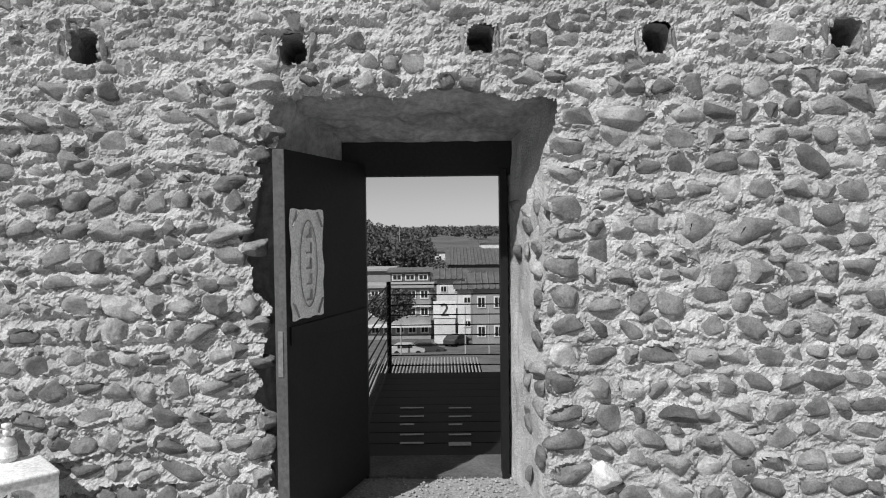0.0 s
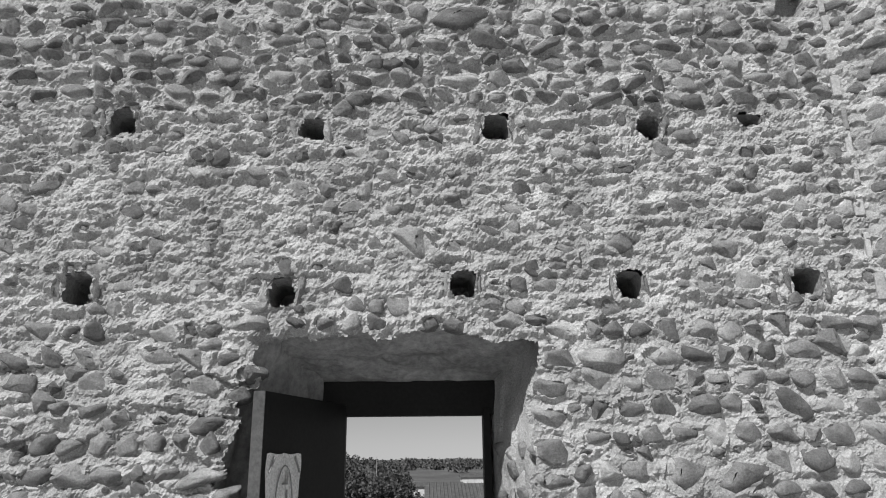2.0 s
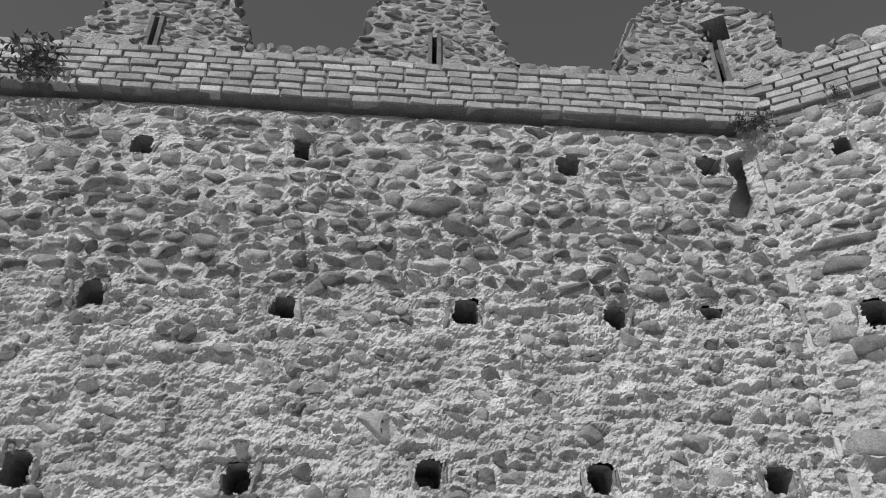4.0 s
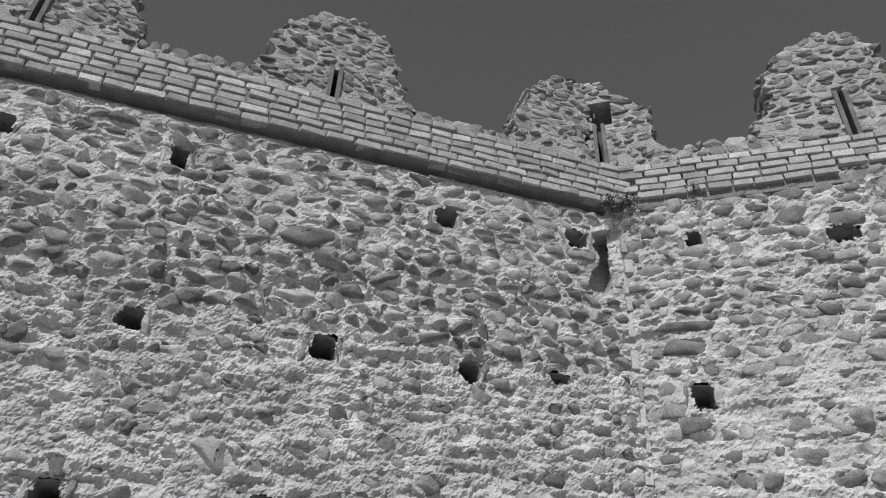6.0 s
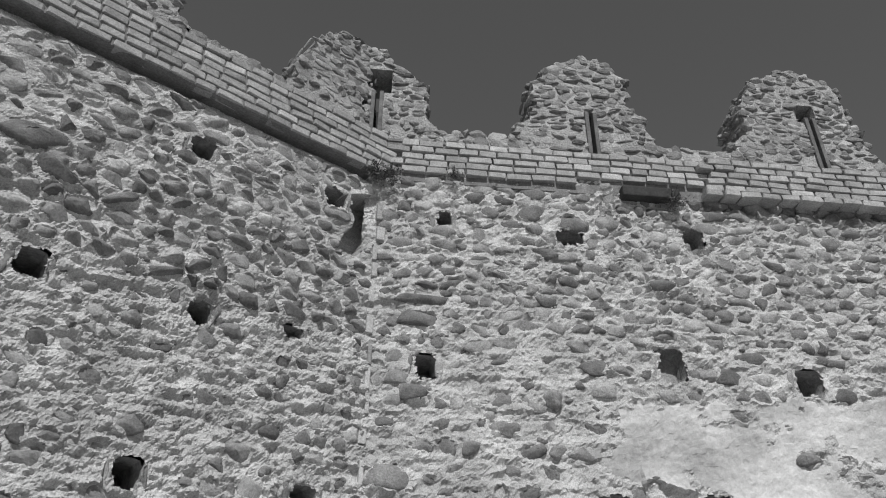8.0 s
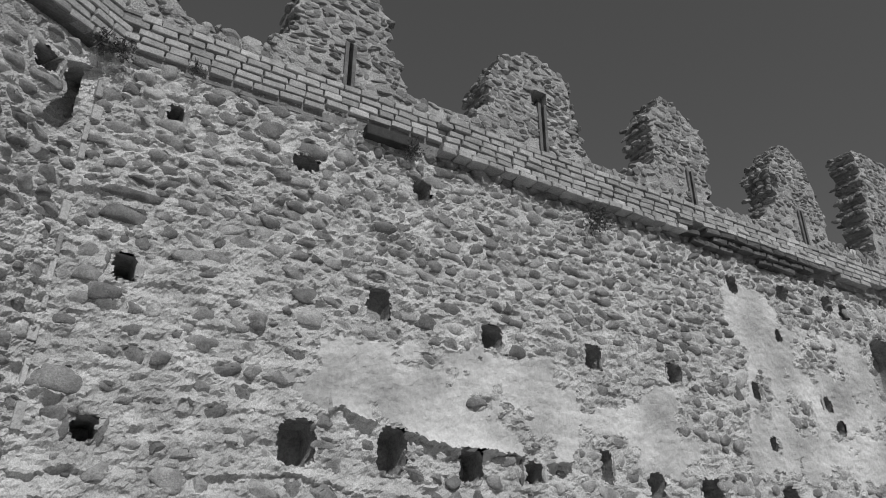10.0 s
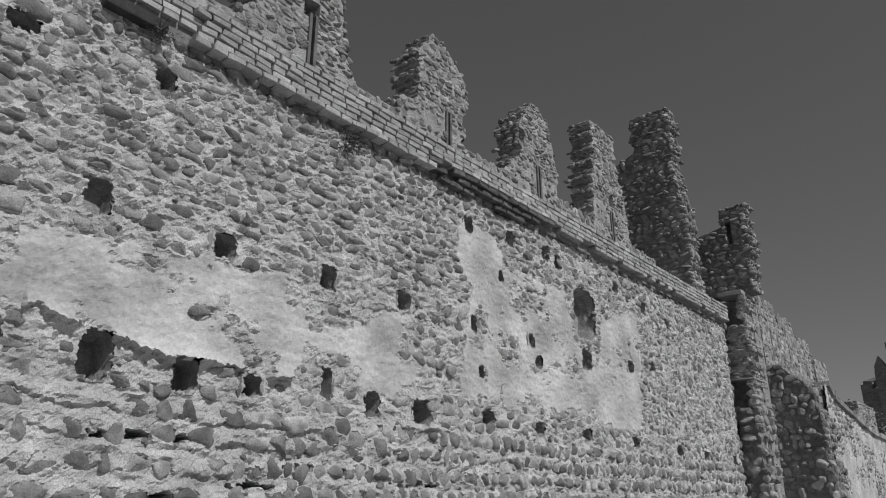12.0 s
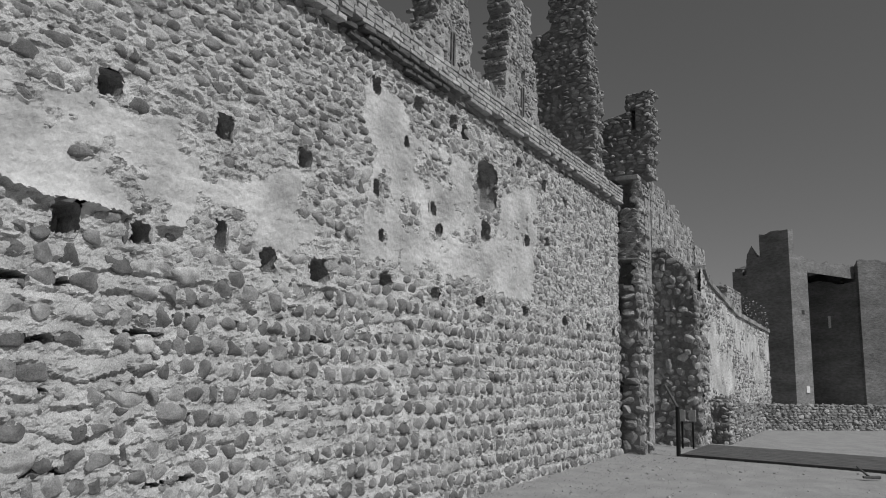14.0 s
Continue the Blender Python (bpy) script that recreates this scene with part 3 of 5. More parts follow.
# ---- door, frame, sill ----


def steel_door():
    """A dark steel leaf, swung inwards, with a lock plate and a paper notice."""
    t = thing("steel_door", pose(-.585, FRAME_Y - .01, .03, 0, 0, -17.6), "dark steel door standing open with a paper notice taped on", "door")
    # local: y runs from the free edge (-) to the hinge (0), x towards the opening
    box_part("leaf", (-.065, -1.03, .0, 0, 0, 2.05), STEEL, t)
    box_part("edge_strip", (-.067, -1.036, .0, .0, -1.03, 2.05), STEEL_EDGE, t, "paler steel edge", .001)
    box_part("lock_plate", (-.05, -1.042, .86, -.02, -1.036, 1.1), ZINC, t, "bright zinc lock plate", .002)
    box_part("cross_rail", (0, -1.0, 1.02, .012, -.03, 1.12), STEEL, t)
    notice = paper_notice()
    notice.parent = t
    notice.matrix_basis = pose(.004, -.837, 1.446, 0, 0, 90)
    return t


def paper_notice():
    n, w, h = 14, .38, .6
    u, v = np.meshgrid(np.linspace(-1, 1, n), np.linspace(-1, 1, n), indexing="ij")
    wave = .006 * np.sin(u * 5 + v * 3) + .004 * np.sin(v * 9)
    x = u * w / 2 * (1 - .05 * np.abs(np.sin(v * 4.5)))
    z = v * h / 2 * (1 - .03 * np.abs(np.sin(u * 4)))
    vs = np.stack([x, -.014 - np.abs(wave), z], -1).reshape(-1, 3)
    i = np.arange(n * n).reshape(n, n)
    q = np.stack([i[:-1, :-1], i[1:, :-1], i[1:, 1:], i[:-1, 1:]], -1).reshape(-1, 4)
    ob = new("notice", fast_mesh("notice", vs, q, (PAPER,)))
    ob["label"] = "crumpled pale paper notice with faded lettering"
    bm = bmesh.new()
    for k in range(5):
        bm_box(bm, -.03, -.027, -.2 + k * .085, .035, -.0255, -.19 + k * .085)
        bm_box(bm, .02, -.027, -.19 + k * .085, .035, -.0255, -.14 + k * .085)
    bars = part("lettering", bm, FADED, ob, "faded unreadable lettering")
    bm = bmesh.new()
    for s in (-1, 1):
        for e in (-1, 1):
            bm_rod(bm, (s * .165, -.024, e * .2), (s * .11, -.024, e * .28), .006, seg=5)
    part("ornament", bm, FADED, ob, "grey printed corner ornament")
    bm = bmesh.new()
    ring = [(.095 * math.cos(k * math.pi / 14), .235 * math.sin(k * math.pi / 14)) for k in range(29)]
    for p, q in zip(ring, ring[1:]):
        bm_rod(bm, (p[0], -.0255, p[1]), (q[0], -.0255, q[1]), .0035, seg=4)
    part("border", bm, FADED, ob, "faded oval border")
    return ob


steel_door()
frame_t = thing("door_frame", pose(0, 0, 0), "dark steel frame set deep in the doorway", "door frame", kind="structure")
box_part("head_beam", (-.8, FRAME_Y, 2.01, .45, FRAME_Y + .14, 2.23), STEEL, frame_t)
box_part("right_post", (.297, FRAME_Y - .02, -.02, .345, FRAME_Y + .1, 2.05), STEEL, frame_t)
box_part("left_post", (-.7, FRAME_Y, -.02, -.59, FRAME_Y + .1, 2.05), STEEL, frame_t)
solid("sill", (-.9, 4.801, -.2, .36, FRAME_Y + .42, .022), SILL, Matrix(), "dark worn stone sill of the doorway")

# ---- the second wall ----


def region_b(s, z):
    if z > 4.7 and s < 6:
        return .125, .1, .24, .95, .042, 0
    if z > 3.9 and s < 8:
        return .115, .09, .22, .95 if s > 2.3 else .85, .038, 5
    if z > 2.95 and s > 6:
        return .15, .11, .25, .85, .034, 20
    if z > 2.3 and s < 6:
        return .13, .09, .23, .62, .034, 0
    if z > 2.3:
        return .15, .12, .26, .85, .036, 20
    if s < 3.6:
        return .19, .1, .27, .66, .036, -1
    if s < 6.0:
        return .19, .1, .24, .9, .048, -1
    return .195, .12, .24, .99, .058, -1


B_END = 15.5
wall_b = Wall(-.12, B_END, -.1, BAND0 + .14, .0168, HOLES_B + HOLES_B2 + HOLES_B3, 51)


def plastered(x, z, more=0.0):
    """Old plaster with frayed edges and bare spots."""
    wx = x + .12 * lattice(x, z, .35, .3, 63) + .05 * lattice(x, z, .1, .1, 64)
    wz = z + .09 * lattice(x, z, .35, .3, 65) + .05 * lattice(x, z, .1, .1, 66)
    worn = lattice(x, z, .45, .35, 61) + .7 * lattice(x, z, .16, .12, 62) + .35 * lattice(x, z, .05, .05, 67)
    there = np.zeros(np.shape(x), bool)
    for outline, bare in PATCHES:
        there |= inside(wx, wz, outline) & (worn > bare + more)
    return there


wall_b.taken |= plastered(wall_b.X, wall_b.Z, np.where(wall_b.X > 6, .06, .22))
wall_b.taken |= wall_b.X < 0
for x, z, w, h, t in BIG_B:
    wall_b.try_stone(x, z, w, h, t, .065, True)
for x, z, w, h in HOLES_B + HOLES_B2:
    for sd in (-1, 1):
        if w < .22 and rng.random() < .8:
            wall_b.try_stone(x + sd * (w / 2 + .03), z, .055, h * 1.1, rng.gauss(0, 6), .02, True)
wall_b.courses(region_b, rng)


def ridge(x, z):
    """The plaster's thick lower lip, overhanging the beam holes."""
    up = z - np.interp(x, *LEDGE) - .015 * lattice(x, z, .12, .5, 68)
    return np.where((x > 1.9) & (x < 4.25) & (up > -.012), .075 * np.exp(-np.maximum(up, 0) / .05), 0)


def slots(x, z):
    """Open joints along the courses."""
    res = np.zeros(np.shape(x), bool)
    for x0, x1, z0 in ((2.75, 3.4, 1.8), (3.5, 4.02, 1.87), (3.0, 3.5, 1.45), (3.65, 3.98, 1.44), (2.2, 2.8, 1.2), (4.1, 4.6, 1.22), (2.9, 3.5, .93), (4.0, 4.9, 2.02), (5.3, 6.1, 1.93), (1.5, 2.1, 1.62), (3.9, 4.4, .75), (2.4, 3.2, 2.2), (5.0, 5.6, 2.42)):
        mid = (x - (x0 + x1) / 2) / ((x1 - x0) / 2)
        res |= (np.abs(mid) < 1) & (np.abs(z - z0 - .02 * lattice(x, z, .22, 3, 69)) < .02 * (1 - np.abs(mid) ** 3) + .004)
    return res & (lattice(x, z, .16, .5, 70) > -.45)


WALL_B = wall_b.sheet("wall_east", MB, lambda x, z: np.where(z > 2.6, np.where(x < 6, .95, .9), np.where(x < 6, .85, .8)), plaster=plastered, ledge=lambda x, z: np.where(z > 2.5, .008, np.where(x < 6, .04, .02)),
                      under=.05, lift=lambda x, z: .008 + ridge(x, z), deep=slots)
tagged(WALL_B, "long cobble wall with patches of old plaster and beam holes", "wall", kind="structure")
near, rest = split(wall_b.matrices(), (2.2, 0, 1.9))
NEAR_B = near
joined("stonework", MID_SHAPES, rest, STONE_I, WALL_B)
solid("wall_east_core", (-.2, .66, -.3, B_END, .95, BAND1 - .01), MORTAR, MB, "core of the rubble wall")

# ---- brick band along the top of both walls ----


def brick_mesh(seed):
    r = random.Random(seed)
    bm = bmesh.new()
    bm_box(bm, -.5, -.5, -.5, .5, .5, .5)
    bmesh.ops.bevel(bm, geom=[e for e in bm.edges if e.calc_length() > .9 and abs(e.verts[0].co.y + e.verts[1].co.y) < .01 or (e.verts[0].co.y < 0 and e.verts[1].co.y < 0)], offset=.07, segments=1, affect="EDGES")
    for v in bm.verts:
        v.co += Vector((r.uniform(-.03, .03), r.uniform(-.05, .05), r.uniform(-.06, .06)))
    me = bpy.data.meshes.new("brick")
    bmesh.ops.triangulate(bm, faces=bm.faces)
    bm.to_mesh(me)
    me.materials.append(BRICK)
    sh = (np.array([v.co[:] for v in bm.verts]), np.array([[v.index for v in f.verts] for f in bm.faces]))
    bm.free()
    return me, sh


BRICK_SET = [brick_mesh(i) for i in range(8)]


def band(name, m, x0, x1, centre, label, bottom, front):
    """Six courses of brick with a jutting lowest course; bottom(x) says how low it reaches."""
    # the joint grey also paints the shade on the band's underside
    base = solid(name, (x0, -front, BAND0 + .004, x1, .3, BAND1 - .012), JOINT, m, label)
    mats, ch = [], (BAND1 - BAND0) / 6
    for c in range(6):
        x = x0 + (c % 2) * .12 + rng.uniform(0, .03)
        z = BAND0 + (c + .5) * ch
        while x < x1:
            w = rng.uniform(.15, .215)
            low, out = bottom(x)
            deep = .0 if x0 < -1 else (.02 if x > 2.7 else -.035)
            if c >= low:
                jut = out if c == low else (out * .6 if c == low + 1 and x > 5.7 else 0)
                mats.append(pose(x + w / 2, -.045 - deep / 2 - jut / 2 - rng.uniform(0, .012), z + rng.uniform(-.005, .005), rng.gauss(0, 2), rng.gauss(0, 1.2), rng.gauss(0, 1.6)) @ Matrix.Diagonal((w - rng.uniform(.01, .02), .09 + deep + jut, ch - rng.uniform(.012, .02), 1)))
            x += w
    a, b = split(mats, centre)
    joined("brickwork", [s for _, s in BRICK_SET], b, BRICK_I, base, smooth=False)
    return base, a


BAND_A, BRICKS_A = band("wall_band_north", MA, -4.2, CX - .02, (.6, 0, 5.6), "band of narrow old bricks along the wall top", lambda x: (0, .0), .078)


def low_b(s):
    if s < 2.7:
        return (1 if s < 1.6 else 2), .0
    if s < 8.3:
        return (0, .025) if s < 5.7 else (2, .03)
    return (1 if rng.random() < .85 else 2), .012


BAND_B, BRICKS_B = band("wall_band_east", MB, .02, B_END, (2.5, 0, 5.6), "band of narrow old bricks, broken in places, along the wall top", low_b, .02)
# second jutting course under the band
# the cornice bricks carry the band's shadow in their colour
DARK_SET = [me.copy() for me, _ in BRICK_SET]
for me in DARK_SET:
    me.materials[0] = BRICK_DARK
cornice = thing("brick_cornice", MB, "broken stepped courses of shadow-dark bricks below the band", "cornice")
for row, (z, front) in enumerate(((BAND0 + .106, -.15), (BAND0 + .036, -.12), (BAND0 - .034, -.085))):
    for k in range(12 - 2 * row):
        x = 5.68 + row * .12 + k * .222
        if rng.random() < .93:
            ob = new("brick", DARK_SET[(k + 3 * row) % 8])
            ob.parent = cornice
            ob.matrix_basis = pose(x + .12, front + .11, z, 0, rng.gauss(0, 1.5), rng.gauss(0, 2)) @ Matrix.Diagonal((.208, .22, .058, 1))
beam = thing("timber_beam", MB, "short dark timber beam stuck in the wall below the bricks", "beam")
box_part("beam_end", (2.02, -.11, 5.27, 2.52, .1, 5.37), TIMBER_DARK, beam, "", .012)
# wall walk
solid("wall_walk_north", (-4.2, -.03, BAND1 - .012, CX, .95, BAND1 + .012), JOINT, MA, "narrow walk along the wall top")
solid("wall_walk_east", (-.02, -.03, BAND1 - .012, B_END, .95, BAND1 + .012), JOINT, MB, "narrow walk along the wall top")

# ---- ruined battlements ----


def core(parent, levels, cuts, blocks, depth, mat):
    """One stepped body of mortar, open at the slit and the hole."""
    bm = bmesh.new()
    made = {}

    def vert(x, y, z):
        key = (round(x, 4), round(y, 4), round(z, 4))
        if key not in made:
            made[key] = bm.verts.new(key)
        return made[key]

    quads = []
    rows = [lv[0] for lv in levels] + [levels[-1][1]]
    edges = []
    for k, z in enumerate(rows):
        near_rows = levels[max(0, k - 1):k + 1]
        edges.append((sum(r[2] for r in near_rows) / len(near_rows), sum(r[3] for r in near_rows) / len(near_rows)))
    for k in range(len(levels)):
        (a0, b0), (a1, b1), z0, z1 = edges[k], edges[k + 1], rows[k], rows[k + 1]
        inner = [c for c in cuts if max(a0, a1) + .02 < c < min(b0, b1) - .02]
        lo, hi = [a0] + inner + [b0], [a1] + inner + [b1]
        for i in range(len(lo) - 1):
            mid = (lo[i] + lo[i + 1]) / 2
            if not any(bl and bl[1] < (z0 + z1) / 2 < bl[2] and abs(mid - bl[0]) < bl[3] / 2 for bl in blocks):
                quads.append(((lo[i], z0), (lo[i + 1], z0), (hi[i + 1], z1), (hi[i], z1)))
    count = {}
    for q in quads:
        for i in range(4):
            key = frozenset((tuple(round(c, 4) for c in q[i]), tuple(round(c, 4) for c in q[(i + 1) % 4])))
            count[key] = count.get(key, 0) + 1
    for q in quads:
        for y in (0, depth):
            vs = [vert(x, y, z) for x, z in q]
            if len(set(vs)) == 4:
                bm.faces.new(vs if y == 0 else vs[::-1])
        for i in range(4):
            p, r = q[i], q[(i + 1) % 4]
            key = frozenset((tuple(round(c, 4) for c in p), tuple(round(c, 4) for c in r)))
            if count[key] == 1 and len(key) == 2:
                bm.faces.new([vert(p[0], 0, p[1]), vert(p[0], depth, p[1]), vert(r[0], depth, r[1]), vert(r[0], 0, r[1])])
    return part("core", bm, mat, parent)


def ruin(name, m, prof, depth, course, label, category, group="", slit=None, hole=None, sides=True, mortar=RUIN_MORTAR, facing=1.0, size=(.06, .21), proud=(.003, .045)):
    """A ruined piece of masonry: a jagged core of mortar courses faced with uneven stones.
    prof: heights with left and right edge; the face looks along -y, depth goes along +y."""
    t = thing(name, m, label, category, group)
    zs = [p[0] for p in prof]
    lf, rf = (lambda z: float(np.interp(z, zs, [p[1] for p in prof]))), (lambda z: float(np.interp(z, zs, [p[2] for p in prof])))
    z, mats, levels = zs[0], [], []
    cuts = sorted({round(c, 4) for bl in (slit, hole) if bl for c in (bl[0] - bl[3] / 2, bl[0] + bl[3] / 2)})
    blocks = [slit, hole]
    while z < zs[-1] - .01:
        c = course * rng.uniform(.8, 1.25)
        zz = min(z + c, zs[-1])
        a, b = lf((z + zz) / 2) + rng.uniform(-.07, .08), rf((z + zz) / 2) + rng.uniform(-.08, .07)
        levels.append((z, zz, a, b))
        spans = [(a, b)]
        for bl in blocks:
            if bl and bl[1] < zz and bl[2] > z:
                spans = [q for s0, s1 in spans for q in ((s0, min(s1, bl[0] - bl[3] / 2)), (max(s0, bl[0] + bl[3] / 2), s1)) if q[1] - q[0] > .02]
        for s0, s1 in spans:
            x = s0
            while x < s1 - .03:
                w = min(rng.uniform(*size), s1 - x + .03)
                worn = category == "merlon" and z < zs[0] + .45 * (zs[-1] - zs[0])   # mortar still covers the lower part
                if rng.random() < facing * (.55 if worn else 1):
                    mats.append(place(x + w / 2, .0, z + c / 2, w * 1.02, rng.uniform(*proud), c * rng.uniform(.7, 1.7), rng.gauss(0, 12)))
                x += w + rng.uniform(0, .02)
        if sides:
            for e, turn in ((a, -90), (b, 90)):
                y = .02
                while y < depth - .05:
                    w = rng.uniform(.08, .19)
                    mats.append(pose(e, y + w / 2, z + c / 2, 0, rng.gauss(0, 9), turn) @ Matrix.Diagonal((w / 2, rng.uniform(*proud), c * rng.uniform(.4, .75), 1)))
                    y += w + .01
        z = zz
    # loose stones on the broken top
    a, b = lf(zs[-1]), rf(zs[-1])
    for k in range(max(3, int((b - a) / .1))):
        x = rng.uniform(a, b)
        mats.append(pose(x, rng.uniform(.05, depth - .1), zs[-1] - .01, 90, 0, rng.uniform(0, 360)) @ Matrix.Diagonal((rng.uniform(.05, .1), -rng.uniform(.03, .09), rng.uniform(.04, .09), 1)))
    core(t, levels, cuts, blocks, depth, mortar)
    a, b = mats[:210], mats[210:]
    pieces("stone", RUIN_MESHES, a, t)
    if b:
        joined("stonework", SLAB_SHAPES, b, RUIN_I, t, smooth=False)
    return t


def slit_frame(t, x, z0, z1, w=.1):
    """Two timbers that line an arrow slit; a dark sheet paints its shade."""
    for s in (-1, 1):
        box_part("slit_post", (x + s * w * .42 - .02, -.03, z0, x + s * w * .42 + .02, .12, z1), TIMBER, t, "weathered timber lining", .004)
    box_part("slit_shade", (x - w / 2, .3, z0, x + w / 2, .33, z1), TIMBER_DARK, t, "dark sheet standing in for the slit's shade", 0)


OFF = .7
MA7, MB7 = MA @ Matrix.Translation((0, OFF, 0)), MB @ Matrix.Translation((0, OFF, 0))
MER = "ruined merlon of thin rubble stones with an arrow slit"
GRP = "merlons along the wall top"
B0 = BAND1 + .01
S0 = B0 + .2
m0 = ruin("merlon", MA7, [(B0, -3.15, -1.4), (6.6, -3.05, -1.5), (6.9, -2.82, -1.6), (7.4, -2.78, -1.78), (7.65, -2.6, -2.0)], .45, .056, MER, "merlon", GRP, slit=(-2.32, S0, 6.86, .12))
slit_frame(m0, -2.32, S0, 6.86)
m1 = ruin("merlon", MA7, [(B0, -.75, 1.1), (6.5, -.66, 1.05), (6.66, -.55, .88), (6.82, -.46, .79), (6.93, -.42, .75), (7.34, -.3, .72), (7.42, -.25, .6), (7.52, -.06, .5), (7.58, .02, .42)], .45, .056, MER, "merlon", GRP, slit=(.19, S0, 6.87, .12))
slit_frame(m1, .19, S0, 6.87)
m2 = ruin("merlon", MA7, [(B0, 1.85, 2.8), (6.55, 1.93, 2.8), (7.05, 2.1, 2.8), (7.36, 2.2, 2.8), (7.58, 2.42, 2.8)], .45, .056, "ruined half of the merlon at the bend of the wall", "merlon", GRP)
m8 = ruin("merlon", MB7, [(B0, -.2, .62), (6.5, -.2, .52), (6.7, -.2, .44), (7.05, -.2, .4), (7.2, -.2, .24), (7.37, -.2, .1), (7.53, -.2, -.1)], .45, .056, "ruined merlon half with a square hole above its slit", "merlon", GRP, slit=(-.1, S0, 6.94, .11), hole=(-.09, 6.92, 7.28, .26))
slit_frame(m8, -.1, S0, 6.94)
m3 = ruin("merlon", MB7, [(B0, 1.1, 2.95), (6.55, 1.28, 2.78), (6.76, 1.45, 2.66), (6.87, 1.5, 2.72), (7.0, 1.56, 2.58), (7.3, 1.56, 2.53), (7.5, 1.68, 2.5), (7.62, 1.87, 2.38), (7.67, 2.1, 2.3)], .45, .056, MER, "merlon", GRP, slit=(2.12, S0, 6.88, .12))
slit_frame(m3, 2.12, S0, 6.88)
m4 = ruin("merlon", MB7, [(B0, 3.5, 5.3), (6.55, 3.64, 5.22), (6.81, 3.83, 5.14), (7.28, 3.84, 5.04), (7.49, 3.97, 5.04), (7.59, 4.1, 5.0), (7.71, 4.3, 4.72), (7.76, 4.4, 4.6)], .45, .056, "ruined merlon with a square hole above its arrow slit", "merlon", GRP, slit=(4.58, S0, 7.08, .11), hole=(4.56, 7.02, 7.27, .23))
slit_frame(m4, 4.58, S0, 7.06)
m5 = ruin("merlon", MB7, [(B0, 5.9, 7.5), (6.5, 6.0, 7.4), (6.72, 6.1, 7.4), (6.75, 6.38, 7.41), (7.1, 6.4, 7.45), (7.5, 6.42, 7.48), (7.68, 6.48, 7.36), (7.86, 6.6, 7.15), (7.95, 6.7, 7.0)], .45, .056, MER, "merlon", GRP, slit=(7.05, S0, 6.91, .1))
slit_frame(m5, 7.05, S0, 6.91)
m6 = ruin("merlon", MB7, [(B0, 8.3, 10.1), (6.41, 8.4, 10.04), (6.85, 8.7, 10.0), (6.88, 8.9, 10.0), (7.22, 8.92, 9.95), (7.57, 8.9, 9.9), (7.98, 9.16, 9.69), (8.09, 9.28, 9.5)], .45, .056, MER, "merlon", GRP, slit=(9.4, S0, 6.94, .1), hole=(8.95, 7.25, 7.5, .16))
slit_frame(m6, 9.4, S0, 6.94)
m7 = ruin("merlon", MB7, [(B0, 11.1, 12.9), (6.8, 11.3, 12.75), (7.5, 11.32, 12.6), (7.7, 11.4, 12.5), (8.72, 11.45, 12.35)], .45, .056, MER, "merlon", GRP, slit=(12.0, S0, 6.98, .1), hole=(12.05, 7.1, 7.35, .2))
slit_frame(m7, 12.0, S0, 6.98)
for k, (lo, hi, h) in enumerate(((-1.45, -.6, 6.55), (.85, 1.9, 6.56))):
    ruin("parapet", MA7, [(B0, lo, hi), (h, lo, hi)], .4, .09, "low broken parapet of rubble between two merlons", "parapet", "parapets along the wall top", sides=False)
for lo, hi, h in ((.3, 1.45, 6.46), (2.7, 3.85, 6.5), (5.1, 6.3, 6.48), (7.4, 8.7, 6.5), (9.9, 11.3, 6.55), (12.6, 14.0, 6.5)):
    ruin("parapet", MB7, [(B0, lo, hi), (h, lo, hi)], .4, .09, "low broken parapet of rubble between two merlons", "parapet", "parapets along the wall top", sides=False)

# cross walls near the end, seen on their shaded side: local x runs along the cross wall, towards the court
def across(s, off):
    return MB @ Matrix.Translation((s, off, 0)) @ pose(0, 0, 0, 0, 0, -90)


# dark core mortar stands in for the deep shadows between the stones
ruin("cross_wall", across(14.0, 0), [(B0, -1.5, .03), (7.1, -1.5, .03), (7.8, -1.5, -.06), (8.5, -1.5, -.16), (9.0, -1.4, -.16), (9.05, -1.0, -.14), (9.95, -.98, -.12)], .5, .08, "tall ruined cross wall of dark rubble on the wall top", "wall", "cross walls on the wall top", size=(.1, .27), proud=(.01, .08), mortar=JOINT)
ruin("cross_wall", across(15.95, 0), [(6.08, -.7, .66), (7.4, -.7, .66), (7.56, -.55, .66), (7.58, .1, .66), (8.08, .12, .64)], .5, .08, "ruined cross wall with a turret and a slit", "wall", "cross walls on the wall top", slit=(.26, 7.2, 7.75, .12), size=(.1, .27), proud=(.01, .08), mortar=JOINT)

# ---- the far end: pilaster, stub wall, lower wall ----
# pilaster core in the joint grey: painted shadow between its stones
ruin("pilaster", across(15.75, 0), [(-.1, -.05, .36), (1.5, -.05, .37), (3.56, -.05, .38)], .85, .16, "rubble pilaster with two square openings at the wall's end", "pilaster", "", size=(.18, .42), proud=(.02, .13), mortar=JOINT)
ruin("brick_pier", across(15.75, 0), [(4.2, -.05, .4), (5.33, -.05, .38)], .85, .07, "brick upper part of the pilaster between two openings", "pilaster", "", size=(.16, .26))
for lo, hi in ((3.56, 4.18), (5.33, 5.99)):
    ruin("brick_pier", across(15.75, 0), [(lo, .28, .39), (hi, .28, .38)], .85, .07, "narrow brick pier beside a square opening", "pilaster", "piers beside the openings", size=(.1, .2))
lint = thing("stone_lintel", across(15.75, 0), "pale stone slab over the square opening", "lintel")
